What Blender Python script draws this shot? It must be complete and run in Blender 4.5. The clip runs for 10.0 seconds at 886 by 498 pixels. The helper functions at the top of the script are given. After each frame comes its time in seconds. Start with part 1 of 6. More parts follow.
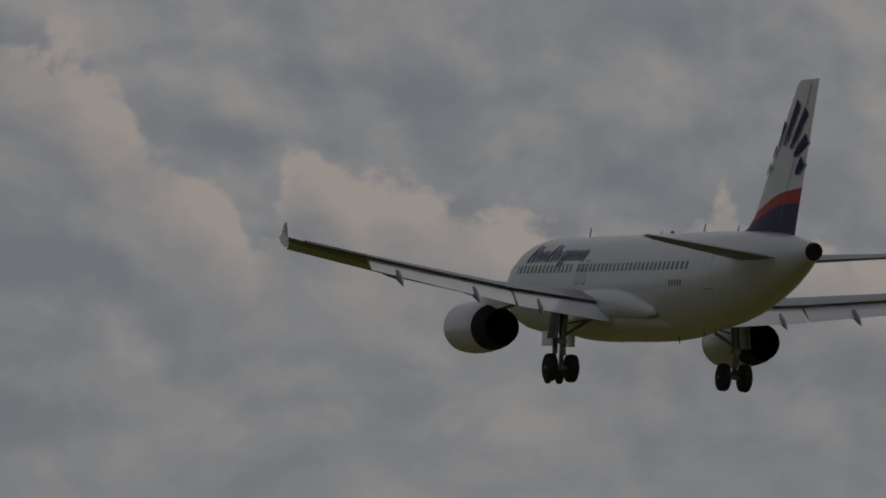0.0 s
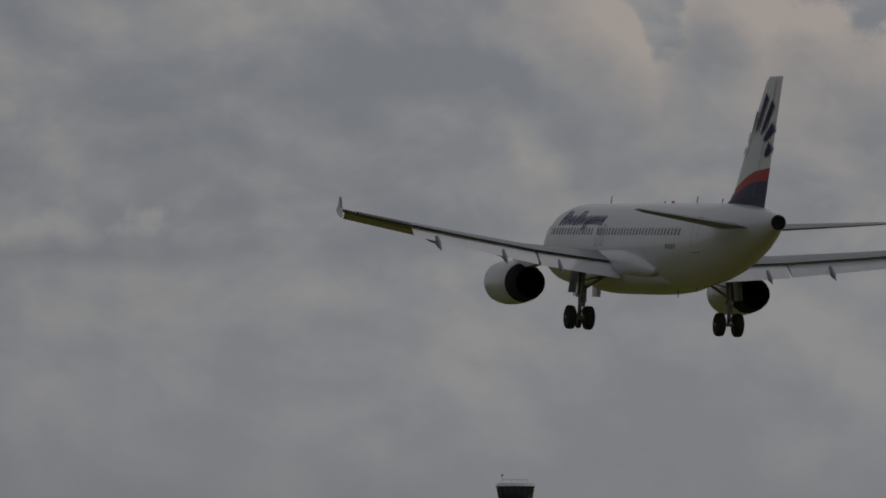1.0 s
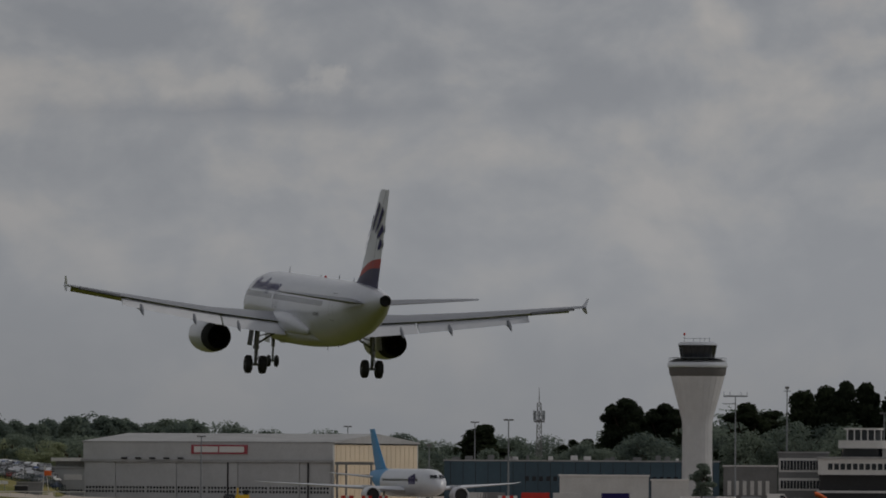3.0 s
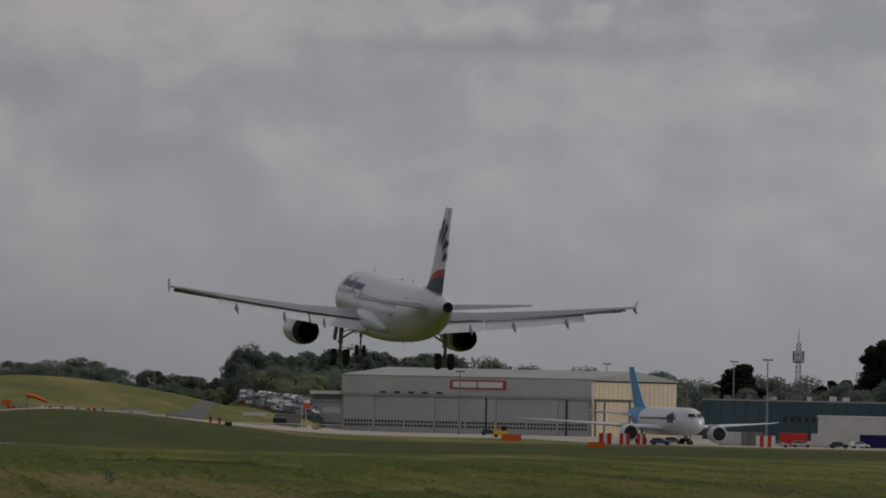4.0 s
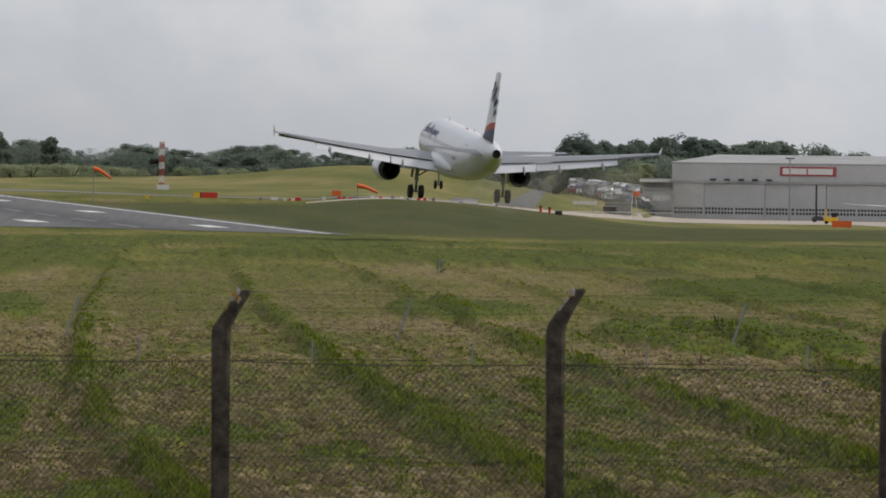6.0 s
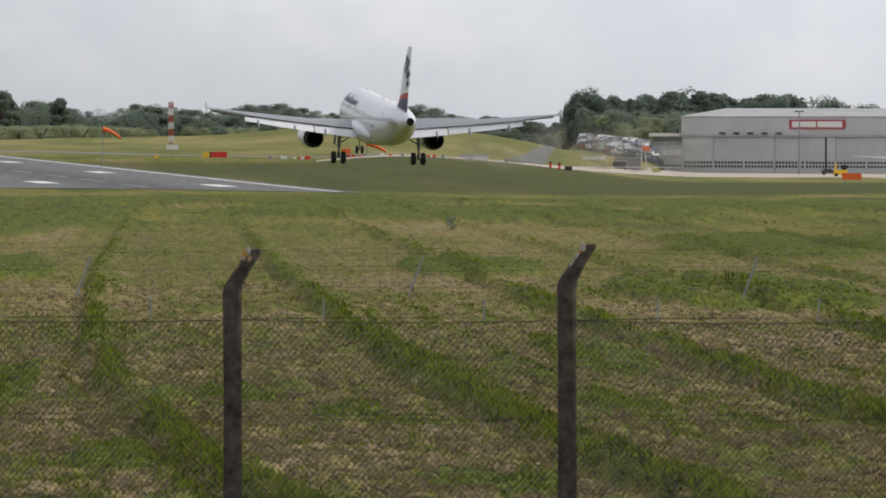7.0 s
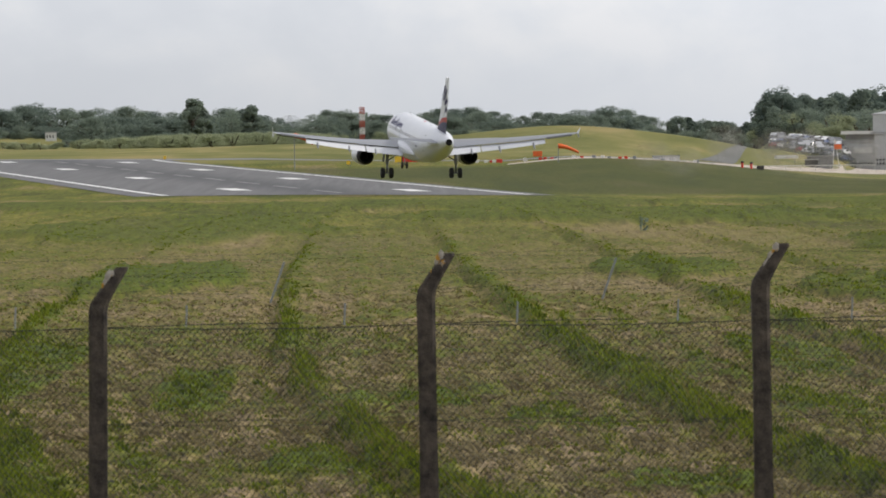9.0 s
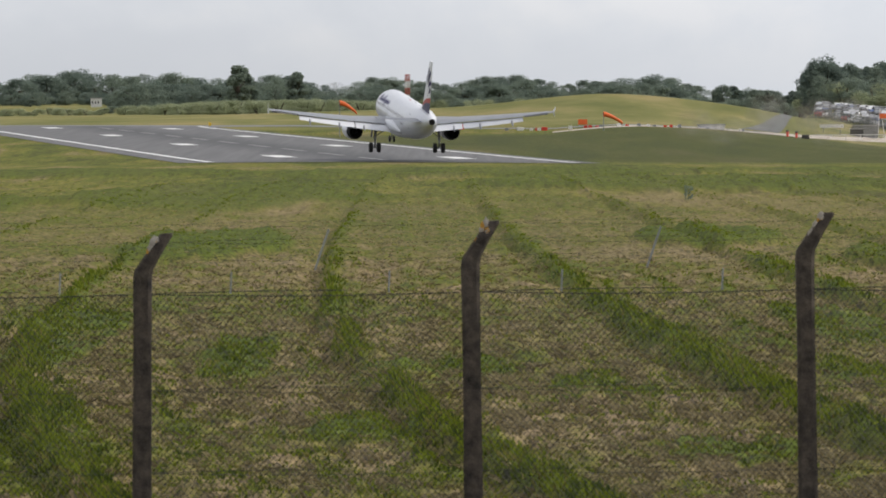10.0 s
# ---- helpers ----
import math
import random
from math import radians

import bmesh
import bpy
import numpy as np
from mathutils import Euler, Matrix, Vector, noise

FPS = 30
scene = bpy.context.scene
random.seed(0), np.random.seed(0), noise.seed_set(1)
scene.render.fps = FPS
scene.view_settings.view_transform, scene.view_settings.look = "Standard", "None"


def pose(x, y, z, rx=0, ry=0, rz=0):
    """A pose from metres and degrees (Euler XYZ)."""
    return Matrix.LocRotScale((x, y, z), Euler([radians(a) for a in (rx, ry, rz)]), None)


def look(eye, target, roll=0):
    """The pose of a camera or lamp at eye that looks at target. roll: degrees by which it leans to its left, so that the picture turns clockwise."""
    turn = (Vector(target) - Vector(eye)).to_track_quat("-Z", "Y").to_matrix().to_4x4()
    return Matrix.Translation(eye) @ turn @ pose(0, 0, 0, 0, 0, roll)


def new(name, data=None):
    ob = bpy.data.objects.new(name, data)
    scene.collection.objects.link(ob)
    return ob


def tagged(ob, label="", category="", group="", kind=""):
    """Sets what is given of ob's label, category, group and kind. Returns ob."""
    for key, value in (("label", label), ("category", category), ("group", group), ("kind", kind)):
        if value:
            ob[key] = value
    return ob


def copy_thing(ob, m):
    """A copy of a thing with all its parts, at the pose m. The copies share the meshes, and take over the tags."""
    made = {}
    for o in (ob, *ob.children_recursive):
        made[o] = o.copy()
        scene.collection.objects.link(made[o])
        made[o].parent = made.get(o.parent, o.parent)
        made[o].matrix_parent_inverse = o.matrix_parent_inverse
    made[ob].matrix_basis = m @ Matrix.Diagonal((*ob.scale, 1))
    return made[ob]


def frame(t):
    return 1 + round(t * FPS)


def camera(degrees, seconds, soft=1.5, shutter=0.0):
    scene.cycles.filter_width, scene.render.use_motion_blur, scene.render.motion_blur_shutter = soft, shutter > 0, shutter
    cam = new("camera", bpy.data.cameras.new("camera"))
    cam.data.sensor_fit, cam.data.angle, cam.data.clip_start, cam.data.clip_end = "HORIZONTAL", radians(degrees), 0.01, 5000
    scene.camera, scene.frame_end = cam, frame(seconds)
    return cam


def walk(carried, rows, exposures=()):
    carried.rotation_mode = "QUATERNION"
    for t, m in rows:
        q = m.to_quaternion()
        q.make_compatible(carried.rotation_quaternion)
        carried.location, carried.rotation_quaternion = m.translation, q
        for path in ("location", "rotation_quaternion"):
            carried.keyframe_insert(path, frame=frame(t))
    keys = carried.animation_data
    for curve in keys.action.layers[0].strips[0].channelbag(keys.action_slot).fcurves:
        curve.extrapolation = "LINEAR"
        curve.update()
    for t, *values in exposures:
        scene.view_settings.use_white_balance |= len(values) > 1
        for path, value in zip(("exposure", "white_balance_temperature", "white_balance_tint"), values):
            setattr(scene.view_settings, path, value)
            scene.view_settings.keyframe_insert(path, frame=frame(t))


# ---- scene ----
FOCAL = 14000 / 1568
EYE = (0.0, 0.0, 6.4)
cam = camera(math.degrees(2 * math.atan(0.5 / FOCAL)), 10.0, soft=1.8)
cam.data.dof.use_dof, cam.data.dof.focus_distance, cam.data.dof.aperture_fstop = True, 650.0, 20.0


def aim(az, el, roll=0.0):
    """A pose at the tripod: degrees right of north, degrees up, roll."""
    a, e = radians(az), radians(el)
    return look(EYE, (EYE[0] + math.sin(a) * math.cos(e), EYE[1] + math.cos(a) * math.cos(e), EYE[2] + math.sin(e)), roll)


# seconds, degrees right of north, degrees up, roll
PATH = [
    (0.0, 10.2927, 3.9516, -0.330),
    (0.3, 9.0120, 3.5726, -0.398),
    (0.5, 8.2462, 3.1920, -0.431),
    (1.0, 7.3639, 2.5848, 0.059),
    (1.5, 6.9414, 1.8847, -0.251),
    (2.0, 6.6577, 1.5428, -0.221),
    (2.2, 6.5134, 1.4569, -0.243),
    (3.3, 5.8191, 1.5809, 0.549),
    (3.5, 5.5961, 1.4775, 0.693),
    (4.0, 4.1559, 1.0720, 1.234),
    (4.5, 3.1259, 0.7615, 1.547),
    (5.0, 2.2353, 0.2863, 1.648),
    (5.5, 1.7758, -0.1524, 1.474),
    (6.0, 1.7964, -0.5014, 0.769),
    (6.2, 1.5645, -0.6479, 0.621),
    (7.3, 1.7372, -0.8388, 0.001),
    (7.5, 1.5251, -0.8574, -0.000),
    (8.0, 0.9207, -0.8561, -0.515),
    (8.5, 0.5698, -0.7248, -0.709),
    (9.0, 0.3260, -0.7879, -0.736),
    (9.5, 0.1724, -0.8663, -0.800),
    (10.0, 0.0000, -1.0190, -0.488),
]

EXPOSURES = [(0.0, -2.46), (1.0, -2.3), (2.0, -2.14), (3.4, -1.9), (4.0, -1.8), (4.5, -1.6), (5.0, -1.3), (5.5, -0.92), (6.2, -0.58), (7.5, -0.3), (10.0, -0.24)]
walk(cam, [(t, aim(az, el, roll)) for t, az, el, roll in PATH], EXPOSURES)

# ---- sky and sun ----
SUN_AZ, SUN_EL = 80.0, 38.0


def node(tree, kind, **inputs):
    n = tree.nodes.new("ShaderNode" + kind)
    for k, v in inputs.items():
        key = k.replace("_", " ")
        if key in n.inputs:
            n.inputs[key].default_value = v
    return n


def ramp(tree, source, stops):
    n = tree.nodes.new("ShaderNodeValToRGB")
    e = n.color_ramp.elements
    while len(e) < len(stops):
        e.new(0.5)
    for el, (p, c) in zip(e, stops):
        el.position, el.color = p, (*c, 1) if len(c) == 3 else c
    tree.links.new(source, n.inputs[0])
    return n.outputs[0]


def maths(tree, op, a, b=None, c=None, clamp=False):
    n = tree.nodes.new("ShaderNodeMath")
    n.operation, n.use_clamp = op, clamp
    for i, v in enumerate((a, b, c)):
        if v is None:
            continue
        if isinstance(v, (int, float)):
            n.inputs[i].default_value = v
        else:
            tree.links.new(v, n.inputs[i])
    return n.outputs[0]


def mix(tree, fac, a, b, blend="MIX"):
    n = tree.nodes.new("ShaderNodeMix")
    n.data_type, n.blend_type = "RGBA", blend
    for sock, v in ((n.inputs[0], fac), (n.inputs[6], a), (n.inputs[7], b)):
        if isinstance(v, (int, float)):
            sock.default_value = v
        elif isinstance(v, tuple):
            sock.default_value = (*v, 1)
        else:
            tree.links.new(v, sock)
    return n.outputs[2]


def noise_tex(tree, vec, scale, detail=4.0, rough=0.55, dist=0.0):
    n = node(tree, "TexNoise", Scale=scale, Detail=detail, Roughness=rough, Distortion=dist)
    tree.links.new(vec, n.inputs["Vector"])
    return n.outputs["Fac"]


def scaled(tree, vec, sx, sy, sz, off=(0, 0, 0), rz=0.0):
    n = tree.nodes.new("ShaderNodeMapping")
    n.inputs["Scale"].default_value = (sx, sy, sz)
    n.inputs["Location"].default_value = off
    n.inputs["Rotation"].default_value = (0, 0, rz)
    tree.links.new(vec, n.inputs["Vector"])
    return n.outputs[0]


def make_world():
    world = bpy.data.worlds.new("sky")
    scene.world = world
    world.use_nodes = True
    t = world.node_tree
    t.nodes.clear()
    out, bg = node(t, "OutputWorld"), node(t, "Background")
    t.links.new(bg.outputs[0], out.inputs[0])
    sky = t.nodes.new("ShaderNodeTexSky")
    sky.sky_type, sky.sun_disc = "NISHITA", False
    sky.sun_elevation, sky.sun_rotation = radians(SUN_EL), radians(SUN_AZ)
    way = t.nodes.new("ShaderNodeTexCoord").outputs["Generated"]
    sep = node(t, "SeparateXYZ")
    t.links.new(way, sep.inputs[0])
    up = sep.outputs[2]
    # heaped grey-white layers; a second reading a little towards the light gives their lit and shaded sides
    def heaped(shift):
        v = scaled(t, way, 1.0, 1.0, 1.35, (0.31 + 0.0022 * shift, 0.0, 0.02 + 0.0034 * 1.35 * shift))
        broad = noise_tex(t, v, 20.0, 2.0, 0.5, 0.2)
        billow = noise_tex(t, v, 46.0, 6.0, 0.52, 0.2)
        return maths(t, "ADD", maths(t, "MULTIPLY", broad, 0.42), maths(t, "MULTIPLY", billow, 0.58))

    mass = heaped(0.0)
    relief = maths(t, "MULTIPLY", maths(t, "SUBTRACT", mass, heaped(1.0)), 1.0)
    sheet = noise_tex(t, scaled(t, way, 1, 1, 3.0, (0.7, 0.2, 0.1)), 24.0, 5.0, 0.5, 0.1)
    layer = maths(t, "ADD", maths(t, "MULTIPLY_ADD", mass, 0.72, relief), maths(t, "MULTIPLY", sheet, 0.28))
    cloud = ramp(t, layer, [(0.38, (0.55, 0.565, 0.60)), (0.46, (0.62, 0.63, 0.655)), (0.52, (0.70, 0.70, 0.71)), (0.58, (0.80, 0.775, 0.75)), (0.66, (0.93, 0.875, 0.82))])
    # azimuth and elevation in degrees
    az = maths(t, "MULTIPLY", maths(t, "ARCTAN2", sep.outputs[0], sep.outputs[1]), 57.2958)
    el = maths(t, "MULTIPLY", up, 57.2958)
    puff = maths(t, "ADD", maths(t, "SUBTRACT", noise_tex(t, scaled(t, way, 1, 1, 1.15, (0.1, 0.4, 0.0)), 62.0, 6.0, 0.55, 0.2), 0.5), maths(t, "MULTIPLY", relief, 1.3))

    def heap(tops, lo, hi, rough, soft, deep, base, light, dark):
        """A heaped cloud under a skyline of tops: lit at the crest, greyer below. Returns nothing above the skyline."""
        u = maths(t, "MULTIPLY_ADD", az, 1 / (hi - lo), -lo / (hi - lo), clamp=True)
        line = ramp(t, u, [((a - lo) / (hi - lo), (e / 8, e / 8, e / 8)) for a, e in tops])
        top = maths(t, "MULTIPLY_ADD", line, 8.0, maths(t, "MULTIPLY", puff, rough))
        depth = maths(t, "SUBTRACT", top, el)
        cover = maths(t, "DIVIDE", depth, soft, clamp=True)
        if base:
            under = maths(t, "MULTIPLY_ADD", maths(t, "ADD", el, maths(t, "MULTIPLY", puff, 0.12)), 9.0, -9.0 * base, clamp=True)
            cover = maths(t, "MULTIPLY", cover, under)
        fade = maths(t, "DIVIDE", maths(t, "SUBTRACT", depth, maths(t, "MULTIPLY", puff, 3.4)), deep, clamp=True)
        return maths(t, "MULTIPLY", cover, maths(t, "MULTIPLY_ADD", fade, -0.85, 1.0)), mix(t, fade, light, dark)

    c1, k1 = heap([(6.6, 5.9), (7.5, 5.35), (8.45, 4.55), (8.9, 4.0), (9.25, 4.75), (9.7, 4.35), (10.3, 4.3), (11.0, 4.0), (11.9, 3.85), (12.35, 4.4), (12.7, 4.0), (13.6, 3.8)], 6.0, 14.0, 1.9, 0.16, 1.15, 0, (1.06, 0.93, 0.83), (0.57, 0.58, 0.615))
    cloud = mix(t, c1, cloud, k1)
    c2, k2 = heap([(3.2, 2.5), (4.1, 2.62), (4.5, 2.88), (4.8, 2.72), (5.3, 2.92), (5.6, 2.8), (5.95, 2.45)], 3.0, 6.2, 0.9, 0.10, 0.36, 2.62, (0.84, 0.81, 0.78), (0.60, 0.61, 0.65))
    cloud = mix(t, maths(t, "MULTIPLY", c2, 0.75), cloud, k2)
    # slate-coloured flat base under that heap
    band = maths(t, "MULTIPLY", maths(t, "SUBTRACT", 1.0, maths(t, "MULTIPLY", maths(t, "ABSOLUTE", maths(t, "ADD", maths(t, "SUBTRACT", el, 2.56), maths(t, "MULTIPLY", puff, 0.25))), 7.0), clamp=True), maths(t, "SUBTRACT", 1.0, maths(t, "MULTIPLY", maths(t, "ABSOLUTE", maths(t, "SUBTRACT", az, 4.6)), 0.5), clamp=True))
    cloud = mix(t, maths(t, "MULTIPLY", band, 0.8), cloud, (0.47, 0.49, 0.54))
    # haze that evens the clouds out towards the horizon
    haze = maths(t, "MULTIPLY_ADD", up, -19.0, 0.95, clamp=True)
    pale = mix(t, haze, cloud, (0.70, 0.72, 0.75))
    # the cover is thinner and brighter on the sun's side
    def eased(lo, hi, value):
        n = t.nodes.new("ShaderNodeMapRange")
        n.interpolation_type = "SMOOTHSTEP"
        n.inputs["From Min"].default_value, n.inputs["From Max"].default_value = lo, hi
        t.links.new(value, n.inputs["Value"])
        return n.outputs["Result"]

    thin = maths(t, "ADD", maths(t, "MULTIPLY_ADD", eased(0.0, 1.6, el), 0.34, 1.06), maths(t, "MULTIPLY", maths(t, "MULTIPLY", eased(-3.0, 8.0, az), maths(t, "SUBTRACT", 1.0, eased(110.0, 180.0, az))), 0.28))
    pale = mix(t, 1.0, pale, thin, "MULTIPLY")
    blue = mix(t, 1.0, sky.outputs[0], (0.12, 0.12, 0.12), "MULTIPLY")
    t.links.new(mix(t, 1.0, mix(t, 0.9, blue, pale), (0.985, 1.0, 1.035), "MULTIPLY"), bg.inputs[0])
    bg.inputs[1].default_value = 1.0
    lamp = bpy.data.lights.new("sun", "SUN")
    lamp.energy, lamp.angle, lamp.color = 2.7, radians(2.5), (1.0, 0.94, 0.86)
    a, e = radians(SUN_AZ), radians(SUN_EL)
    ob = new("sun", lamp)
    ob.matrix_world = look((0, 0, 300), (-math.sin(a) * math.cos(e), -math.cos(a) * math.cos(e), 300 - math.sin(e)))


make_world()

# ---- materials ----
MATS = {}


def material(name, color, rough=0.6, metal=0.0, vary=0.12, scale=3.0, bump=0.0, bump_scale=20.0, coat=0.0, tint=None):
    """Principled surface with two sizes of colour variation and relief, in metres."""
    if name in MATS:
        return MATS[name]
    m = bpy.data.materials.new(name)
    m.use_nodes = True
    t = m.node_tree
    b = t.nodes["Principled BSDF"]
    pos = t.nodes.new("ShaderNodeTexCoord").outputs["Object"]
    lo, hi = tuple(c * (1 - vary) for c in color), tuple(min(1, c * (1 + vary)) for c in color)
    if tint:
        hi = tint
    n1 = noise_tex(t, pos, scale, 4.0)
    n2 = noise_tex(t, pos, scale * 9, 3.0)
    f = maths(t, "ADD", maths(t, "MULTIPLY", n1, 0.65), maths(t, "MULTIPLY", n2, 0.35))
    col = ramp(t, f, [(0.32, lo), (0.68, hi)])
    t.links.new(col, b.inputs["Base Color"])
    b.inputs["Roughness"].default_value, b.inputs["Metallic"].default_value = rough, metal
    b.inputs["Coat Weight"].default_value = coat
    if bump:
        bp = node(t, "Bump", Strength=bump, Distance=0.02)
        t.links.new(noise_tex(t, pos, bump_scale, 4.0), bp.inputs["Height"])
        t.links.new(bp.outputs[0], b.inputs["Normal"])
    MATS[name] = m
    return m


def thin_leaf(t, share):
    """Lets part of the light through a leaf, as thin leaves do."""
    b = t.nodes["Principled BSDF"]
    tr, mx = t.nodes.new("ShaderNodeBsdfTranslucent"), t.nodes.new("ShaderNodeMixShader")
    t.links.new(b.inputs["Base Color"].links[0].from_socket, tr.inputs["Color"])
    mx.inputs[0].default_value = share
    t.links.new(b.outputs[0], mx.inputs[1])
    t.links.new(tr.outputs[0], mx.inputs[2])
    t.links.new(mx.outputs[0], t.nodes["Material Output"].inputs["Surface"])


def glow(name, color, strength):
    if name not in MATS:
        m = bpy.data.materials.new(name)
        m.use_nodes = True
        b = m.node_tree.nodes["Principled BSDF"]
        b.inputs["Base Color"].default_value = b.inputs["Emission Color"].default_value = (*color, 1)
        b.inputs["Emission Strength"].default_value = strength
        MATS[name] = m
    return MATS[name]


WHITE = material("white_paint", (0.61, 0.625, 0.665), 0.3, vary=0.05, scale=0.5, coat=0.3)
WING = material("wing_grey", (0.19, 0.20, 0.225), 0.4, vary=0.08, scale=0.8)
AILERON = material("aileron_dark_grey", (0.035, 0.036, 0.04), 0.5, vary=0.15)
FLAP = material("flap_white", (0.62, 0.63, 0.66), 0.45, vary=0.08, scale=1.2)
NAVY = material("navy_paint", (0.020, 0.013, 0.105), 0.5, vary=0.1)
RED = material("red_paint", (0.46, 0.014, 0.014), 0.4, vary=0.08)
BLACK = material("black_rubber", (0.014, 0.014, 0.014), 0.8, vary=0.3, scale=8)
SOOT = material("soot", (0.02, 0.02, 0.021), 0.7, vary=0.3)
BURNT = material("burnt_black", (0.005, 0.005, 0.005), 0.9, vary=0.3)
STEEL = material("gear_steel", (0.22, 0.225, 0.23), 0.45, 0.6, vary=0.2, scale=6)
ALLOY = material("bright_alloy", (0.62, 0.63, 0.65), 0.28, 0.9, vary=0.06)
DARKGLASS = material("dark_glass", (0.02, 0.024, 0.03), 0.12, vary=0.1)
for m in (NAVY, RED):
    m.node_tree.nodes["Principled BSDF"].inputs["Specular IOR Level"].default_value = 0.2
LINE = material("panel_line", (0.12, 0.12, 0.13), 0.6)

# ---- mesh tools ----
def part(name, bm, mat, parent=None, label="", smooth=True, **tags):
    me = bpy.data.meshes.new(name)
    bmesh.ops.recalc_face_normals(bm, faces=bm.faces)
    bm.to_mesh(me)
    bm.free()
    for m in mat if isinstance(mat, (list, tuple)) else (mat,):
        me.materials.append(m)
    if smooth:
        me.shade_smooth()
        me.set_sharp_from_angle(angle=radians(38))
    ob = new(name, me)
    if parent:
        ob.parent = parent
    return tagged(ob, label, **tags)


def thing(name, m, label, category, group=""):
    ob = new(name)
    ob.matrix_world = m
    ob.empty_display_size = 0.5
    return tagged(ob, label, category, group)


def loft(bm, rings, closed=True, caps=True):
    """Joins rings of equally many points into a skin."""
    vs = [[bm.verts.new(p) for p in r] for r in rings]
    n = len(vs[0])
    for a, b in zip(vs, vs[1:]):
        for i in range(n if closed else n - 1):
            j = (i + 1) % n
            bm.faces.new((a[i], a[j], b[j], b[i]))
    if caps:
        for r in (vs[0], vs[-1]):
            try:
                bm.faces.new(r)
            except ValueError:
                pass
    return vs


def oval(x, y, z, rx, rz, n=32, power=2.0):
    """A ring in the x-z plane at y."""
    out = []
    for i in range(n):
        a = 2 * math.pi * i / n
        c, s = math.cos(a), math.sin(a)
        out.append((x + rx * math.copysign(abs(c) ** (2 / power), c), y, z + rz * math.copysign(abs(s) ** (2 / power), s)))
    return out


def box(bm, x0, y0, z0, x1, y1, z1, bevel=0.0, m=None):
    vs = [bm.verts.new((x, y, z)) for x in (x0, x1) for y in (y0, y1) for z in (z0, z1)]
    fs = [bm.faces.new([vs[i] for i in q]) for q in ((0, 1, 3, 2), (4, 6, 7, 5), (0, 4, 5, 1), (2, 3, 7, 6), (0, 2, 6, 4), (1, 5, 7, 3))]
    if m is not None:
        bmesh.ops.transform(bm, matrix=m, verts=vs)
    if bevel:
        es = list({e for f in fs for e in f.edges})
        bmesh.ops.bevel(bm, geom=es, offset=bevel, segments=2, affect="EDGES", profile=0.6)


def rod(bm, a, b, r0, r1=None, n=12):
    """A tapered round bar from a to b."""
    a, b = Vector(a), Vector(b)
    q = (b - a).to_track_quat("Z", "Y").to_matrix()
    r1 = r0 if r1 is None else r1
    rings = []
    for p, r in ((a, r0), (b, r1)):
        rings.append([p + q @ Vector((r * math.cos(2 * math.pi * i / n), r * math.sin(2 * math.pi * i / n), 0)) for i in range(n)])
    loft(bm, rings)


def lathe(bm, centre, axis, profile, n=32):
    """Turns (distance along the axis, radius) pairs round the axis."""
    q = Vector(axis).to_track_quat("Z", "Y").to_matrix()
    c = Vector(centre)
    rings = [[c + q @ Vector((max(r, 0.001) * math.cos(2 * math.pi * i / n), max(r, 0.001) * math.sin(2 * math.pi * i / n), d)) for i in range(n)] for d, r in profile]
    loft(bm, rings)


def smoothstep(a, b, x):
    x = min(1.0, max(0.0, (x - a) / (b - a)))
    return x * x * (3 - 2 * x)

# ---- ground ----
RUN_SLOPE = -0.113


def curve(x, pts):
    """Straight pieces through (x, value) pairs."""
    if x <= pts[0][0]:
        return pts[0][1]
    for (a, u), (b, v) in zip(pts, pts[1:]):
        if x <= b:
            return u + (v - u) * (x - a) / (b - a)
    return pts[-1][1]


LEFT = [(0, 2.7), (72, 2.5), (905, 0.32), (950, 0.55), (1500, 4.1), (2400, 5.2), (3000, 10.5), (4900, 12.0)]
RIGHT = [(0, 2.7), (72, 2.5), (905, 0.1), (1600, -2.6), (2300, -2.6), (2800, 2.0), (3400, 5.0), (4500, 7.0)]


def ground_z(x, y):
    d = math.hypot(x, y)
    az = math.degrees(math.atan2(x, y))
    f = smoothstep(1.0, 3.6, az) if y > 0 else 0.5
    z = curve(d, LEFT) * (1 - f) + curve(d, RIGHT) * f
    if y > 0:
        # the grass bank behind the apron
        u, v = (az - 1.75) / 1.35, (d - 1800) / 160
        z += 4.7 * math.exp(-abs(u) ** 3) * math.exp(-v * v)
        z += 6.6 * smoothstep(1790, 2060, d) * smoothstep(2.5, 2.78, az) * (1 - smoothstep(3.2, 3.32, az)) * (1 - smoothstep(2200, 2700, d))
        u, v = (az + 0.1) / 1.6, (d - 1900) / 200
        z += 1.6 * math.exp(-u * u) * math.exp(-v * v)
        # the runway falls slightly towards its east side
        off = x + 6.0 - RUN_SLOPE * (y - 924)
        if 700 < y < 2200 and -9 < off < 90:
            z -= 0.014 * min(off + 9, 32, max(0.0, 90 - off)) * smoothstep(760, 905, y) * (1 - smoothstep(1400, 1500, y))
    return z


def polar(az, d, dz=0.0):
    x, y = d * math.sin(radians(az)), d * math.cos(radians(az))
    return Vector((x, y, ground_z(x, y) + dz))



def ridge_phase(x, y):
    """Metres across the mowing lines, which bend with the perimeter."""
    y = max(y, 60.0)
    return 6.0 * (x - 1.15 - 366.0 / y) / (6.57 - 156.0 / y) + 0.25 * noise.noise((x * 0.5, y * 0.11, 4))


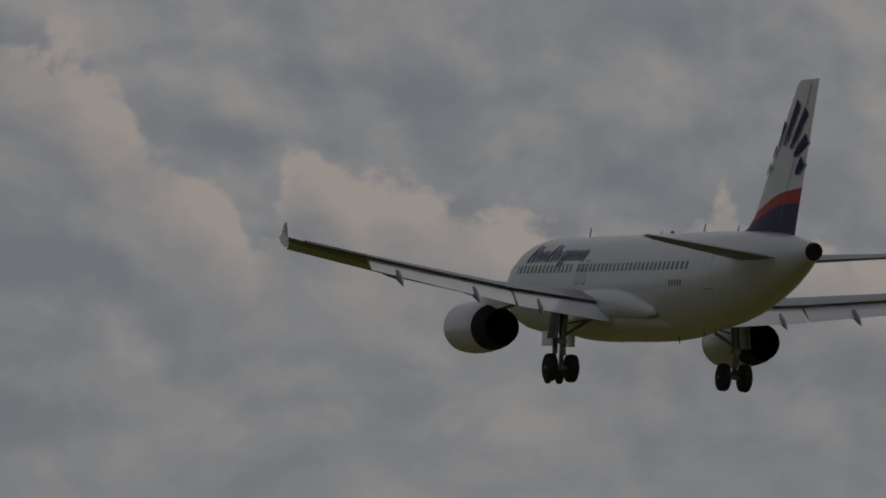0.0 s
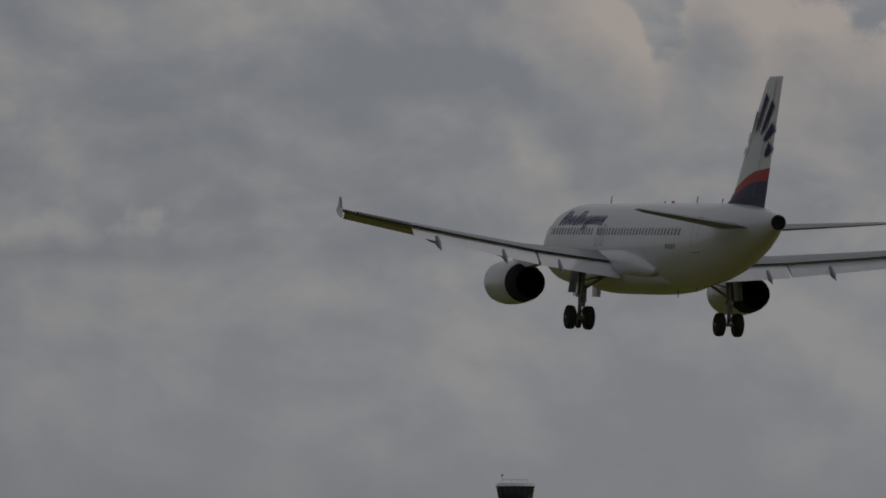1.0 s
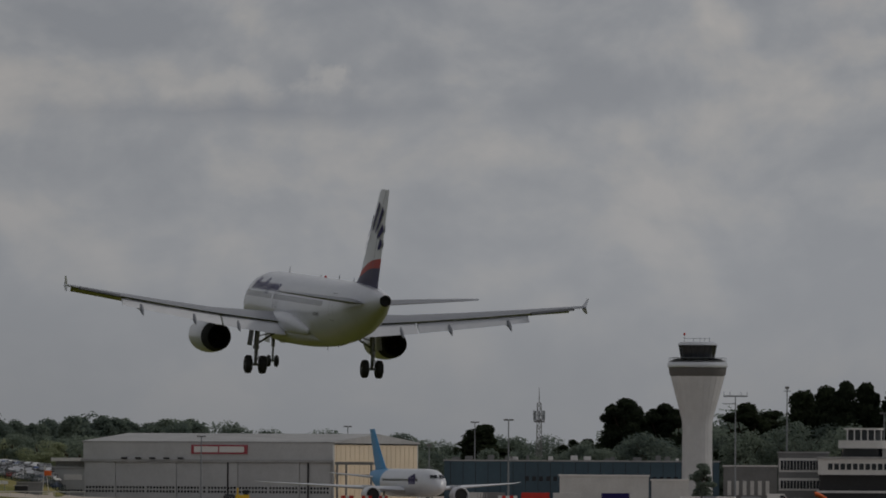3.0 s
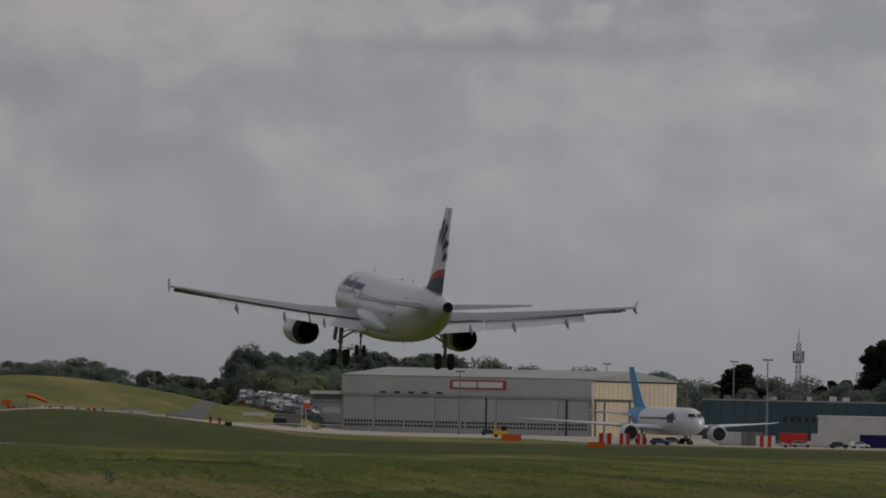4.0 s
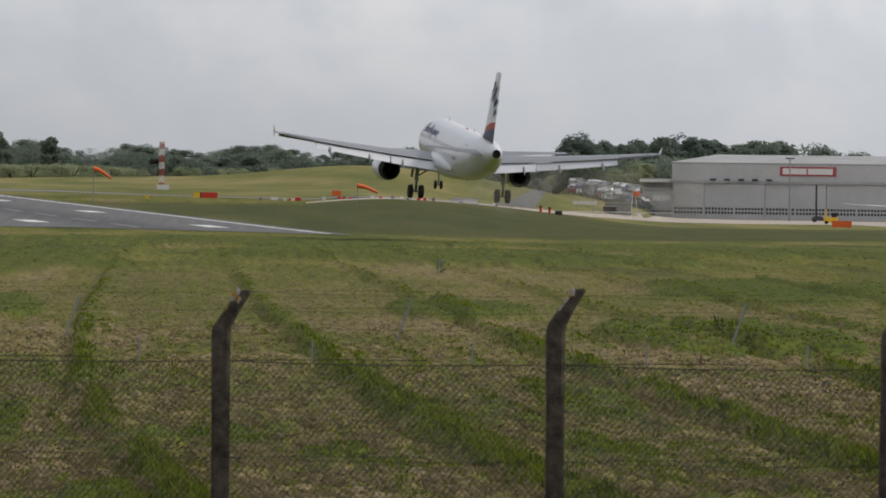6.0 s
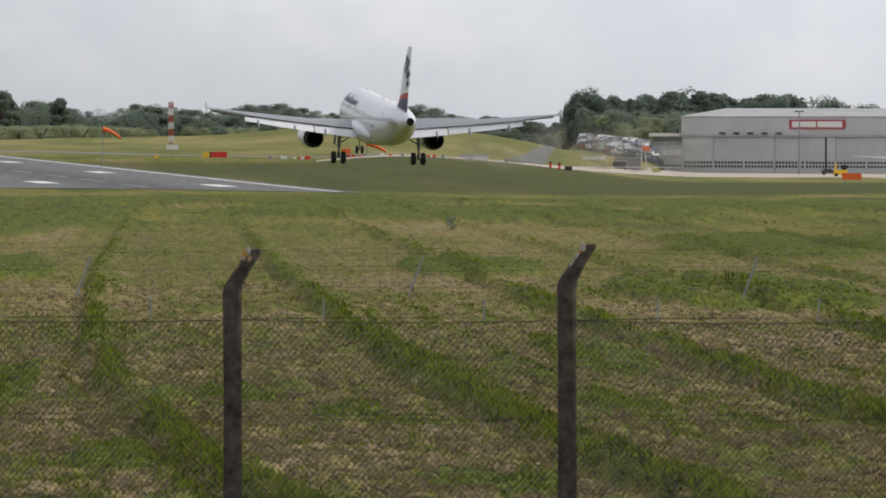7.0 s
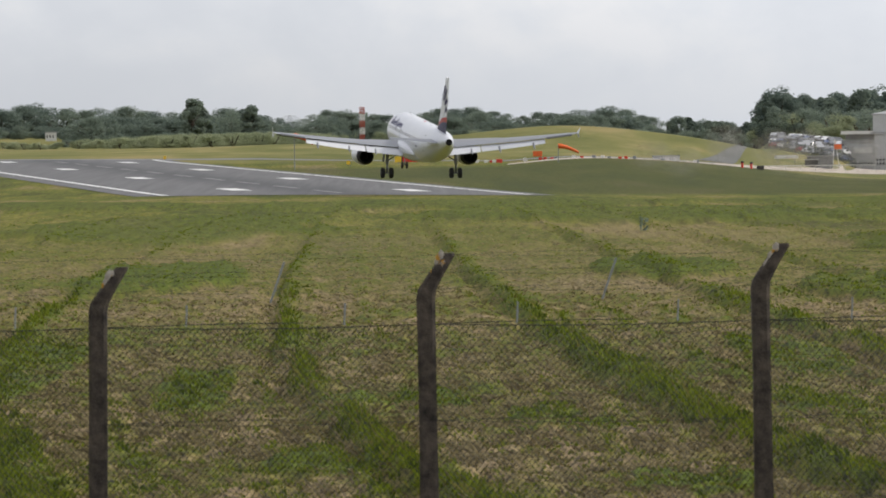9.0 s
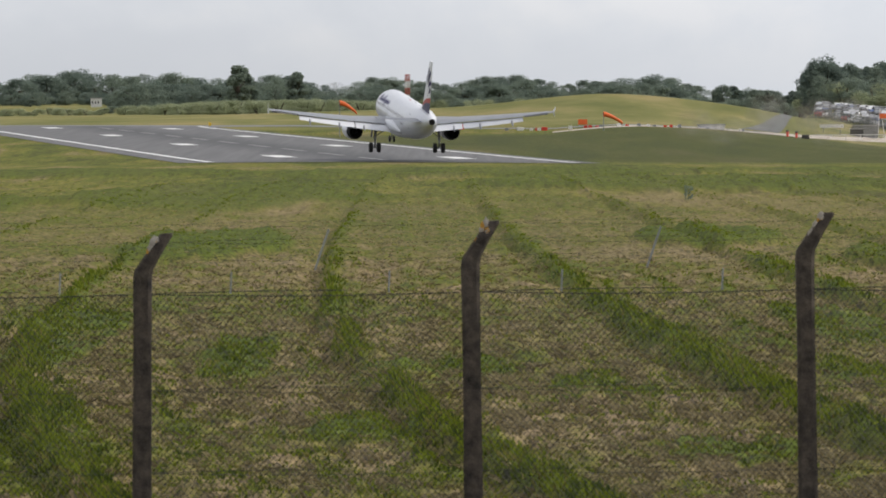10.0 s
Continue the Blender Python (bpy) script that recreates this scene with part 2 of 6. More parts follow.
def stripe(x, y):
    """How much of a ridge of uncut grass the mower left at a place, 0 to 1."""
    p = ridge_phase(x, y)
    main = (0.5 + 0.5 * math.cos(2 * math.pi * p / 6.0)) ** 46
    side = (0.5 + 0.5 * math.cos(2 * math.pi * (p + 0.9) / 1.5)) ** 6
    keep = min(1.0, max(0.25, 0.9 + 1.2 * noise.noise((x * 0.35, y * 0.05, 7))))
    return min(1.0, keep * main + 0.42 * side * min(1.0, max(0.1, 0.5 + 1.2 * noise.noise((x * 0.3, y * 0.03, 1)))))


# stands of grass that the mower went round: centre x, y, half width, half depth
STANDS = [(-12.0, 455.0, 8.5, 95.0), (17.0, 520.0, 16.0, 60.0), (-30.0, 380.0, 9.0, 50.0), (26.0, 330.0, 7.0, 40.0), (4.0, 660.0, 22.0, 60.0), (-34.0, 690.0, 16.0, 60.0), (44.0, 640.0, 16.0, 70.0), (9.0, 262.0, 2.6, 22.0), (-7.5, 250.0, 2.2, 28.0), (14.5, 215.0, 3.0, 26.0), (-3.3, 132.0, 0.6, 13.0), (-1.0, 98.0, 0.75, 5.0), (-5.3, 98.0, 0.7, 8.0), (2.3, 112.0, 0.8, 4.5), (3.3, 90.0, 0.8, 3.5), (-6.8, 140.0, 0.8, 20.0), (7.4, 150.0, 1.0, 16.0), (6.3, 118.0, 0.6, 5.0), (0.6, 124.0, 0.5, 4.0)]


def stand(x, y):
    """1 inside a stand of long grass, 0 on cut ground, with a ragged edge."""
    best = 0.0
    for cx, cy, rx, ry in STANDS:
        u, v = (x - cx) / rx, (y - cy) / ry
        if abs(u) < 1.5 and abs(v) < 1.5:
            best = max(best, 1 - smoothstep(0.94, 1.06, math.sqrt(u * u + v * v) + 0.35 * noise.noise((x * 0.25, y * 0.03, 6))))
    return best


def turf(x, y, d):
    """Height of sods, ridges and stands over the smooth ground."""
    if not 60 < d < 880:
        return 0.0
    k = min(1.0, (900 - d) / 400)
    clump = noise.noise((x * 1.9, y * 0.42, 0)) + 0.8 * noise.noise((x * 4.1, y * 0.9, 5))
    swell = noise.noise((x * 0.45, y * 0.10, 8))
    furrow = (0.5 + 0.5 * math.cos(2 * math.pi * (ridge_phase(x, y) + 0.55) / 6.0)) ** 40
    z = 0.20 * stripe(x, y) - 0.14 * furrow - 0.07 * (0.5 + 0.5 * math.cos(2 * math.pi * (ridge_phase(x, y) + 0.35) / 1.5)) ** 10 + 0.11 * clump + 0.06 * swell
    if d > 230:
        w = noise.noise((x * 0.10, y * 0.022, 12)) + 0.6 * noise.noise((x * 0.35, y * 0.06, 13))
        z += min(1.0, (d - 230) / 120) * 0.17 * w
    return k * z + (0.26 if d > 200 else 0.05) * stand(x, y)


def grass_material():
    m = bpy.data.materials.new("grass_ground")
    m.use_nodes = True
    t = m.node_tree
    b = t.nodes["Principled BSDF"]
    pos = t.nodes.new("ShaderNodeTexCoord").outputs["Object"]
    sep = node(t, "SeparateXYZ")
    t.links.new(pos, sep.inputs[0])
    x, y = sep.outputs[0], sep.outputs[1]
    att = t.nodes.new("ShaderNodeAttribute")
    att.attribute_name = "grown"
    grown = att.outputs["Fac"]
    flat = scaled(t, pos, 1, 0.3, 1)
    big = noise_tex(t, flat, 0.13, 4.0, 0.6, 0.4)
    mid = noise_tex(t, scaled(t, pos, 1, 0.22, 1), 1.5, 5.0, 0.62, 0.3)
    small = noise_tex(t, scaled(t, pos, 1, 0.16, 1), 7.0, 5.0, 0.7)
    # cut thatch against growing grass
    f = maths(t, "ADD", maths(t, "MULTIPLY", grown, 0.22), maths(t, "ADD", maths(t, "MULTIPLY", big, 0.62), maths(t, "MULTIPLY_ADD", mid, 0.66, -0.13)))
    near = ramp(t, f, [(0.38, (0.200, 0.158, 0.098)), (0.46, (0.172, 0.142, 0.070)), (0.53, (0.128, 0.122, 0.034)), (0.60, (0.092, 0.108, 0.014)), (0.70, (0.074, 0.104, 0.009)), (0.80, (0.058, 0.086, 0.007))])
    # shade in the gaps is put into the colour, with lighter straw ends
    shade_speck = ramp(t, small, [(0.36, (0.06, 0.06, 0.05)), (0.47, (0.80, 0.80, 0.78)), (0.64, (1.5, 1.5, 1.45))])
    near = mix(t, 0.9, near, shade_speck, "MULTIPLY")
    patches = noise_tex(t, scaled(t, pos, 0.8, 0.06, 1), 0.13, 5.0, 0.62, 0.4)
    far = ramp(t, patches, [(0.36, (0.058, 0.074, 0.013)), (0.46, (0.098, 0.116, 0.015)), (0.55, (0.136, 0.140, 0.024)), (0.64, (0.190, 0.160, 0.078))])
    far = mix(t, maths(t, "MULTIPLY", grown, 0.75), far, (0.066, 0.092, 0.008))
    dist = node(t, "VectorMath")
    dist.operation = "LENGTH"
    t.links.new(pos, dist.inputs[0])
    d = dist.outputs["Value"]
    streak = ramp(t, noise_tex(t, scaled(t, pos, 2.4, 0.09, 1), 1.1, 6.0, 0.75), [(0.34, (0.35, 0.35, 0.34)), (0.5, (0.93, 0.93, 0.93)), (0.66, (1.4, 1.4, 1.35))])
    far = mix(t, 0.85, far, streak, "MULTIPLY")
    c = mix(t, maths(t, "MULTIPLY_ADD", d, 1 / 330.0, -0.55, clamp=True), near, far)
    # the strip beyond the runway's end is a darker green, the bank behind a paler one
    pale = ramp(t, noise_tex(t, scaled(t, pos, 1, 0.2, 3), 0.05, 6.0, 0.65), [(0.35, (0.11, 0.125, 0.035)), (0.5, (0.16, 0.165, 0.055)), (0.65, (0.24, 0.21, 0.095))])
    c = mix(t, maths(t, "MULTIPLY_ADD", d, 1 / 70.0, -19.3, clamp=True), c, pale)
    reach = maths(t, "MULTIPLY_ADD", maths(t, "DIVIDE", x, maths(t, "MAXIMUM", y, 1.0)), 31.8, -0.44, clamp=True)
    edge = maths(t, "MULTIPLY_ADD", reach, 300.0, 1290.0)
    dark_strip = maths(t, "MULTIPLY", maths(t, "MULTIPLY_ADD", d, 1 / 40.0, -22.3, clamp=True), maths(t, "DIVIDE", maths(t, "SUBTRACT", edge, d), 50.0, clamp=True))
    side = maths(t, "ADD", maths(t, "MULTIPLY_ADD", y, -RUN_SLOPE, 6.0 + RUN_SLOPE * 924), x)
    dark_strip = maths(t, "MULTIPLY", dark_strip, maths(t, "MULTIPLY_ADD", side, 0.05, -0.5, clamp=True))
    c = mix(t, maths(t, "MULTIPLY", dark_strip, 0.8), c, (0.046, 0.058, 0.016))
    c = mix(t, 1.0, c, (1.05, 0.98, 0.86), "MULTIPLY")
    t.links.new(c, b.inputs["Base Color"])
    b.inputs["Roughness"].default_value = 0.95
    b.inputs["Specular IOR Level"].default_value = 0.15
    bp = node(t, "Bump", Strength=0.7, Distance=0.08)
    t.links.new(maths(t, "ADD", small, mid), bp.inputs["Height"])
    t.links.new(bp.outputs[0], b.inputs["Normal"])
    return m


def build_ground():
    azs = [-170, -140, -110, -80, -50, -30, -18, -10, -6] + [-4.5 + 0.045 * i for i in range(240)] + [6.35 + 0.1 * i for i in range(59)] + [12.5, 15, 20, 30, 50, 80, 110, 140, 165]
    ds, d = [2.0, 20, 40, 55], 62.0
    while d < 900:
        ds.append(d)
        d *= 1.0055
    ds += [905 + 15 * i for i in range(110)] + [2620, 2700, 2800, 3000, 3300, 3700, 4200, 4900]
    verts, faces, grown = [], [], []
    for d in ds:
        for a in azs:
            x, y = d * math.sin(radians(a)), d * math.cos(radians(a))
            z = ground_z(x, y)
            if -4.6 < a < 12.2:
                z += turf(x, y, d)
            verts.append((x, y, z))
            grown.append(min(1.0, 0.9 * stripe(x, y) * min(1.0, max(0.0, (420 - d) / 200)) + stand(x, y)) if 60 < d < 880 and -4.6 < a < 12.2 else 0.0)
    n = len(azs)
    for r in range(len(ds) - 1):
        for i in range(n):
            j = (i + 1) % n
            faces.append((r * n + i, (r + 1) * n + i, (r + 1) * n + j, r * n + j))
    faces.append(tuple(range(n)))
    me = bpy.data.meshes.new("ground")
    me.from_pydata(verts, [], faces)
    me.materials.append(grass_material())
    me.attributes.new("grown", "FLOAT", "POINT").data.foreach_set("value", grown)
    me.shade_smooth()
    tagged(new("ground", me), "mown green airfield grass with straw-coloured patches", "grass", kind="structure")


build_ground()


def ribbon(name, edge0, edge1, mat, label, lift=0.05, n=60, m=6, along="az", **tags):
    """A pavement between two edges given as (azimuth, distance) or (northing, easting) lists, laid on the ground."""
    bm = bmesh.new()
    rows = []
    lo, hi = edge0[0][0], edge0[-1][0]
    for i in range(n + 1):
        u = lo + (hi - lo) * i / n
        a, b = curve(u, edge0), curve(u, edge1)
        row = []
        for k in range(m + 1):
            v = a + (b - a) * k / m
            p = polar(u, v, lift) if along == "az" else Vector((v, u, ground_z(v, u) + lift))
            row.append(bm.verts.new(p))
        rows.append(row)
    for a, b in zip(rows, rows[1:]):
        for i in range(m):
            bm.faces.new((a[i], a[i + 1], b[i + 1], b[i]))
    return part(name, bm, mat, label=label, **tags)


def runway_x(y, off):
    return -6 + off + RUN_SLOPE * (y - 924)


def asphalt_material():
    m = bpy.data.materials.new("runway_asphalt")
    m.use_nodes = True
    t = m.node_tree
    b = t.nodes["Principled BSDF"]
    pos = t.nodes.new("ShaderNodeTexCoord").outputs["Object"]
    sep = node(t, "SeparateXYZ")
    t.links.new(pos, sep.inputs[0])
    off = maths(t, "ADD", maths(t, "MULTIPLY_ADD", sep.outputs[1], -RUN_SLOPE, 6.0 + RUN_SLOPE * 924), sep.outputs[0])
    wide = maths(t, "MULTIPLY_ADD", noise_tex(t, scaled(t, pos, 1, 0.02, 1), 0.5, 4.0), 10.0, -5.0)
    rubber = maths(t, "MULTIPLY_ADD", maths(t, "ABSOLUTE", maths(t, "ADD", off, wide)), -0.12, 1.15, clamp=True)
    streak = noise_tex(t, scaled(t, pos, 1, 0.008, 1), 1.2, 4.0, 0.6)
    grey = ramp(t, streak, [(0.3, (0.078, 0.077, 0.078)), (0.7, (0.125, 0.123, 0.123))])
    c = mix(t, maths(t, "MULTIPLY", rubber, 0.75), grey, (0.036, 0.036, 0.038))
    t.links.new(c, b.inputs["Base Color"])
    b.inputs["Roughness"].default_value = 0.8
    return m


MARK = material("marking_paint", (0.70, 0.70, 0.68), 0.7, vary=0.15, scale=0.3)
CONCRETE = material("apron_concrete", (0.42, 0.36, 0.30), 0.85, vary=0.15, scale=0.05)
FADED = material("worn_marking", (0.22, 0.22, 0.22), 0.8, vary=0.3, scale=0.3)
TAXI = material("taxiway_asphalt", (0.16, 0.16, 0.165), 0.85, vary=0.15, scale=0.05)


def build_runway():
    ys = [908, 1200, 1445]
    run = ribbon("runway", [(y, runway_x(y, -26)) for y in ys], [(y, runway_x(y, 22.6)) for y in ys], asphalt_material(), "grey asphalt runway darkened by tyre rubber", along="y", n=110, m=10, kind="structure", category="runway")

    def bar(y0, y1, o0, o1, label, mat=MARK):
        ob = ribbon("runway_marking", [(y0, runway_x(y0, o0)), (y1, runway_x(y1, o0))], [(y0, runway_x(y0, o1)), (y1, runway_x(y1, o1))], mat, label, lift=0.07, along="y", n=max(2, int((y1 - y0) / 12)), m=1)
        ob.parent = run

    for o in (-22.5, 19.6):
        bar(912, 1440, o, o + 0.9, "white painted runway edge line")
    for y in (956, 1100, 1243, 1390):
        for o, dy in ((-10.5, 0), (10.4, -6)):
            bar(y + dy - 1, y + dy + 21, o, o + 2.6, "white painted touchdown bar")
    for k in range(10):
        bar(930 + 50 * k, 960 + 50 * k, -0.4, 0.4, "worn painted centre line dash", FADED)


build_runway()
ribbon("apron", [(0.8, 1275), (2.1, 1478), (2.5, 1532), (3.2, 1655), (3.7, 1740), (4.75, 1790), (5.3, 1640), (12, 1560)], [(0.8, 1288), (2.1, 1520), (2.5, 1580), (2.9, 1650), (3.2, 1750), (3.4, 2290), (12, 2290)], CONCRETE, "pale pinkish concrete apron and taxiway edge", n=120, m=24, kind="structure", category="pavement")
ribbon("taxiway", [(-4.5, 1462), (-1.0, 1430), (0.8, 1330), (1.6, 1415), (2.3, 1530)], [(-4.5, 1478), (-1.0, 1446), (0.8, 1345), (1.6, 1432), (2.3, 1552)], TAXI, "grey asphalt taxiway across the grass", n=120, m=2, kind="structure", category="pavement")
ribbon("road", [(1562, 1562 * 0.0379), (1650, 1650 * 0.0405), (1790, 1790 * 0.0432)], [(1562, 1562 * 0.0425), (1650, 1650 * 0.0434), (1790, 1790 * 0.0444)], material("service_asphalt", (0.105, 0.108, 0.10), 0.9, vary=0.2, scale=0.1), "grey asphalt service road climbing past the bank", lift=0.10, n=24, m=6, along="y", kind="structure", category="road")


def build_tufts():
    """Blades, seed stalks and heaps of cut hay over the near field."""
    rng = np.random.default_rng(4)
    n = 300000
    d = 1 / rng.uniform(1 / 640, 1 / 63, n)
    az = np.radians(rng.uniform(-3.9, 7.2, n))
    verts, faces, mats = [], [], []
    for i in range(n):
        x, y = d[i] * math.sin(az[i]), d[i] * math.cos(az[i])
        ridge = stripe(x, y)
        patch_ = 0.9 * noise.noise((x * 0.16, y * 0.04, 2)) + 0.6 * noise.noise((x * 0.8, y * 0.22, 9))
        green = ridge * 1.0 + 0.55 * patch_ + 0.5 * stand(x, y) + rng.normal(0, 0.2)
        heap = noise.noise((x * 1.7, y * 0.45, 21)) + 0.5 * noise.noise((x * 4.5, y * 1.1, 22))
        if green > 0.46:
            kind, chance, h = (0 if rng.random() < 0.85 else 2), 0.35 + 0.5 * min(1.0, green), 0.06 + 0.07 * min(1.0, ridge)
        elif heap > 0.12 and green < 0.25:
            kind, chance, h = 1, 0.7, 0.085
        else:
            kind, chance, h = 2, 0.22, 0.055
        if rng.random() > chance:
            continue
        z = ground_z(x, y) + turf(x, y, d[i]) - 0.015
        h *= rng.uniform(0.45, 1.45) * (1.0 if d[i] > 100 else 0.75) * (1.0 if d[i] < 220 else 0.6)
        shade_ = heap + rng.normal(0, 0.14)
        for k in range(3):
            a = rng.uniform(0, 2 * math.pi)
            ca, sa = math.cos(a), math.sin(a)
            w = (0.008 + 0.010 * rng.random()) * (1 + d[i] / 260)
            bx, by = x + ca * 0.06, y + sa * 0.06
            lean = h * rng.uniform(0.3, 1.0) * (0.6, 2.0, 1.2)[kind]
            v = len(verts)
            verts += [(bx - sa * w, by + ca * w, z), (bx + sa * w, by - ca * w, z), (bx + ca * lean * 0.5 + w * 0.8, by + sa * lean * 0.5, z + h * 0.7), (bx + ca * lean, by + sa * lean, z + h * (0.8 if kind == 1 else 1.0))]
            faces += [(v, v + 1, v + 2), (v, v + 2, v + 3)]
            q = (0 if shade_ > -0.15 or d[i] > 240 else 3) if kind == 0 else ((1 if shade_ > 0.25 or d[i] > 240 else 4) if kind == 1 else (2 if shade_ > -0.2 else 0))
            mats += [q, q]
    me = bpy.data.meshes.new("grass")
    me.from_pydata(verts, [], faces)
    for name, lo, hi in (("blade_green", (0.086, 0.112, 0.008), (0.200, 0.245, 0.020)), ("blade_straw", (0.18, 0.148, 0.075), (0.34, 0.285, 0.155)), ("blade_olive", (0.095, 0.088, 0.020), (0.23, 0.21, 0.055)), ("blade_deep_green", (0.040, 0.062, 0.008), (0.095, 0.125, 0.016)), ("cut_hay", (0.10, 0.080, 0.040), (0.20, 0.165, 0.090))):
        m = bpy.data.materials.new(name)
        m.use_nodes = True
        t = m.node_tree
        b = t.nodes["Principled BSDF"]
        g = t.nodes.new("ShaderNodeNewGeometry")
        t.links.new(ramp(t, g.outputs["Random Per Island"], [(0.0, lo), (1.0, hi)]), b.inputs["Base Color"])
        b.inputs["Roughness"].default_value = 0.8
        b.inputs["Specular IOR Level"].default_value = 0.2
        thin_leaf(t, 0.4)
        me.materials.append(m)
    me.polygons.foreach_set("material_index", np.array(mats, dtype=np.int32))
    tagged(new("grass", me), "tufts of green grass and heaps of cut hay", "grass", kind="stuff")


build_tufts()

# ---- the landing airliner: x right, y forward, z up; s counts metres back from the nose ----
FUSELAGE = [(0.0, 0.03, 0.03, -0.62), (0.12, 0.32, 0.30, -0.62), (0.45, 0.66, 0.64, -0.58), (1.0, 1.0, 1.0, -0.48), (1.8, 1.36, 1.40, -0.34), (2.8, 1.66, 1.72, -0.2), (4.0, 1.86, 1.95, -0.07), (5.4, 1.96, 2.05, 0.0),
            (7.0, 1.975, 2.07, 0.0), (12.0, 1.975, 2.07, 0.0), (18.0, 1.975, 2.07, 0.0), (23.5, 1.975, 2.07, 0.0), (25.5, 1.95, 2.02, 0.05), (27.5, 1.86, 1.91, 0.15), (29.5, 1.70, 1.74, 0.30),
            (31.5, 1.46, 1.51, 0.50), (33.5, 1.14, 1.21, 0.71), (35.2, 0.82, 0.88, 0.91), (36.5, 0.53, 0.58, 1.05), (37.2, 0.37, 0.40, 1.11), (37.45, 0.32, 0.34, 1.12)]


def hull(s):
    for a, b in zip(FUSELAGE, FUSELAGE[1:]):
        if a[0] <= s <= b[0]:
            f = (s - a[0]) / (b[0] - a[0])
            return tuple(p + (q - p) * f for p, q in zip(a[1:], b[1:]))
    return FUSELAGE[-1][1:]


def skin(side, s, z, out=0.006):
    """A point on the fuselage's flank at height z."""
    w, h, c = hull(s)
    u = max(-0.98, min(0.98, (z - c) / h))
    return Vector((side * (w * math.sqrt(1 - u * u) + out), 18 - s, z))


def patch(bm, side, s0, s1, z0, z1, slant=0.0, out=0.008, nx=2, nz=3):
    """A piece of paint or pane that follows the flank."""
    g = [[bm.verts.new(skin(side, s0 + (s1 - s0) * i / nx + slant * (z - z0), z, out)) for i in range(nx + 1)] for z in [z0 + (z1 - z0) * k / nz for k in range(nz + 1)]]
    for a, b in zip(g, g[1:]):
        for i in range(nx):
            bm.faces.new((a[i], a[i + 1], b[i + 1], b[i]))


def foil(le, te, y, z, thick, n=9, twist=0.0):
    """A closed wing section at span y: (s of the leading and trailing edge)."""
    c = te - le
    pts = []
    for i in range(n + 1):
        u = 0.5 * (1 - math.cos(math.pi * i / n))
        pts.append((u, 5 * thick * (0.2969 * math.sqrt(u) - 0.126 * u - 0.3516 * u * u + 0.2843 * u ** 3 - 0.1036 * u ** 4)))
    ring = [(u, t + 0.012 * math.sin(math.pi * u)) for u, t in pts] + [(u, -t * 0.8) for u, t in reversed(pts[1:-1])]
    return [(y, 18 - (le + u * c), z + t * c - twist * u * c) for u, t in ring]


WING_PLAN = [(1.2, 11.4, 18.4, -0.98, 0.15), (1.98, 11.9, 18.4, -0.92, 0.15), (6.4, 14.2, 18.7, -0.52, 0.12), (10.0, 16.1, 19.9, -0.08, 0.11), (13.3, 17.8, 20.7, 0.36, 0.105), (16.0, 19.2, 21.0, 0.76, 0.1), (16.75, 19.75, 21.25, 0.88, 0.09)]


def wing_at(y):
    for a, b in zip(WING_PLAN, WING_PLAN[1:]):
        if a[0] <= y <= b[0]:
            f = (y - a[0]) / (b[0] - a[0])
            return tuple(p + (q - p) * f for p, q in zip(a[1:], b[1:]))
    return WING_PLAN[-1][1:]


def build_wheel(parent, x, y, z, r, w):
    bm = bmesh.new()
    prof = [(-w / 2, r * 0.55), (-w / 2, r * 0.80), (-w * 0.42, r * 0.93), (-w * 0.25, r * 0.99), (-w * 0.1, r), (-w * 0.08, r * 0.985), (w * 0.08, r * 0.985), (w * 0.1, r), (w * 0.25, r * 0.99), (w * 0.42, r * 0.93), (w / 2, r * 0.80), (w / 2, r * 0.55)]
    lathe(bm, (x, y, z), (1, 0, 0), prof, 28)
    wheel = part("wheel", bm, BLACK, parent)
    bm = bmesh.new()
    lathe(bm, (x, y, z), (1, 0, 0), [(-w * 0.46, 0.05), (-w * 0.46, r * 0.2), (-w * 0.36, r * 0.42), (-w * 0.505, r * 0.56), (w * 0.505, r * 0.56), (w * 0.36, r * 0.42), (w * 0.46, r * 0.2), (w * 0.46, 0.05)], 20)
    part("rim", bm, STEEL, wheel, "dull grey metal wheel rim")


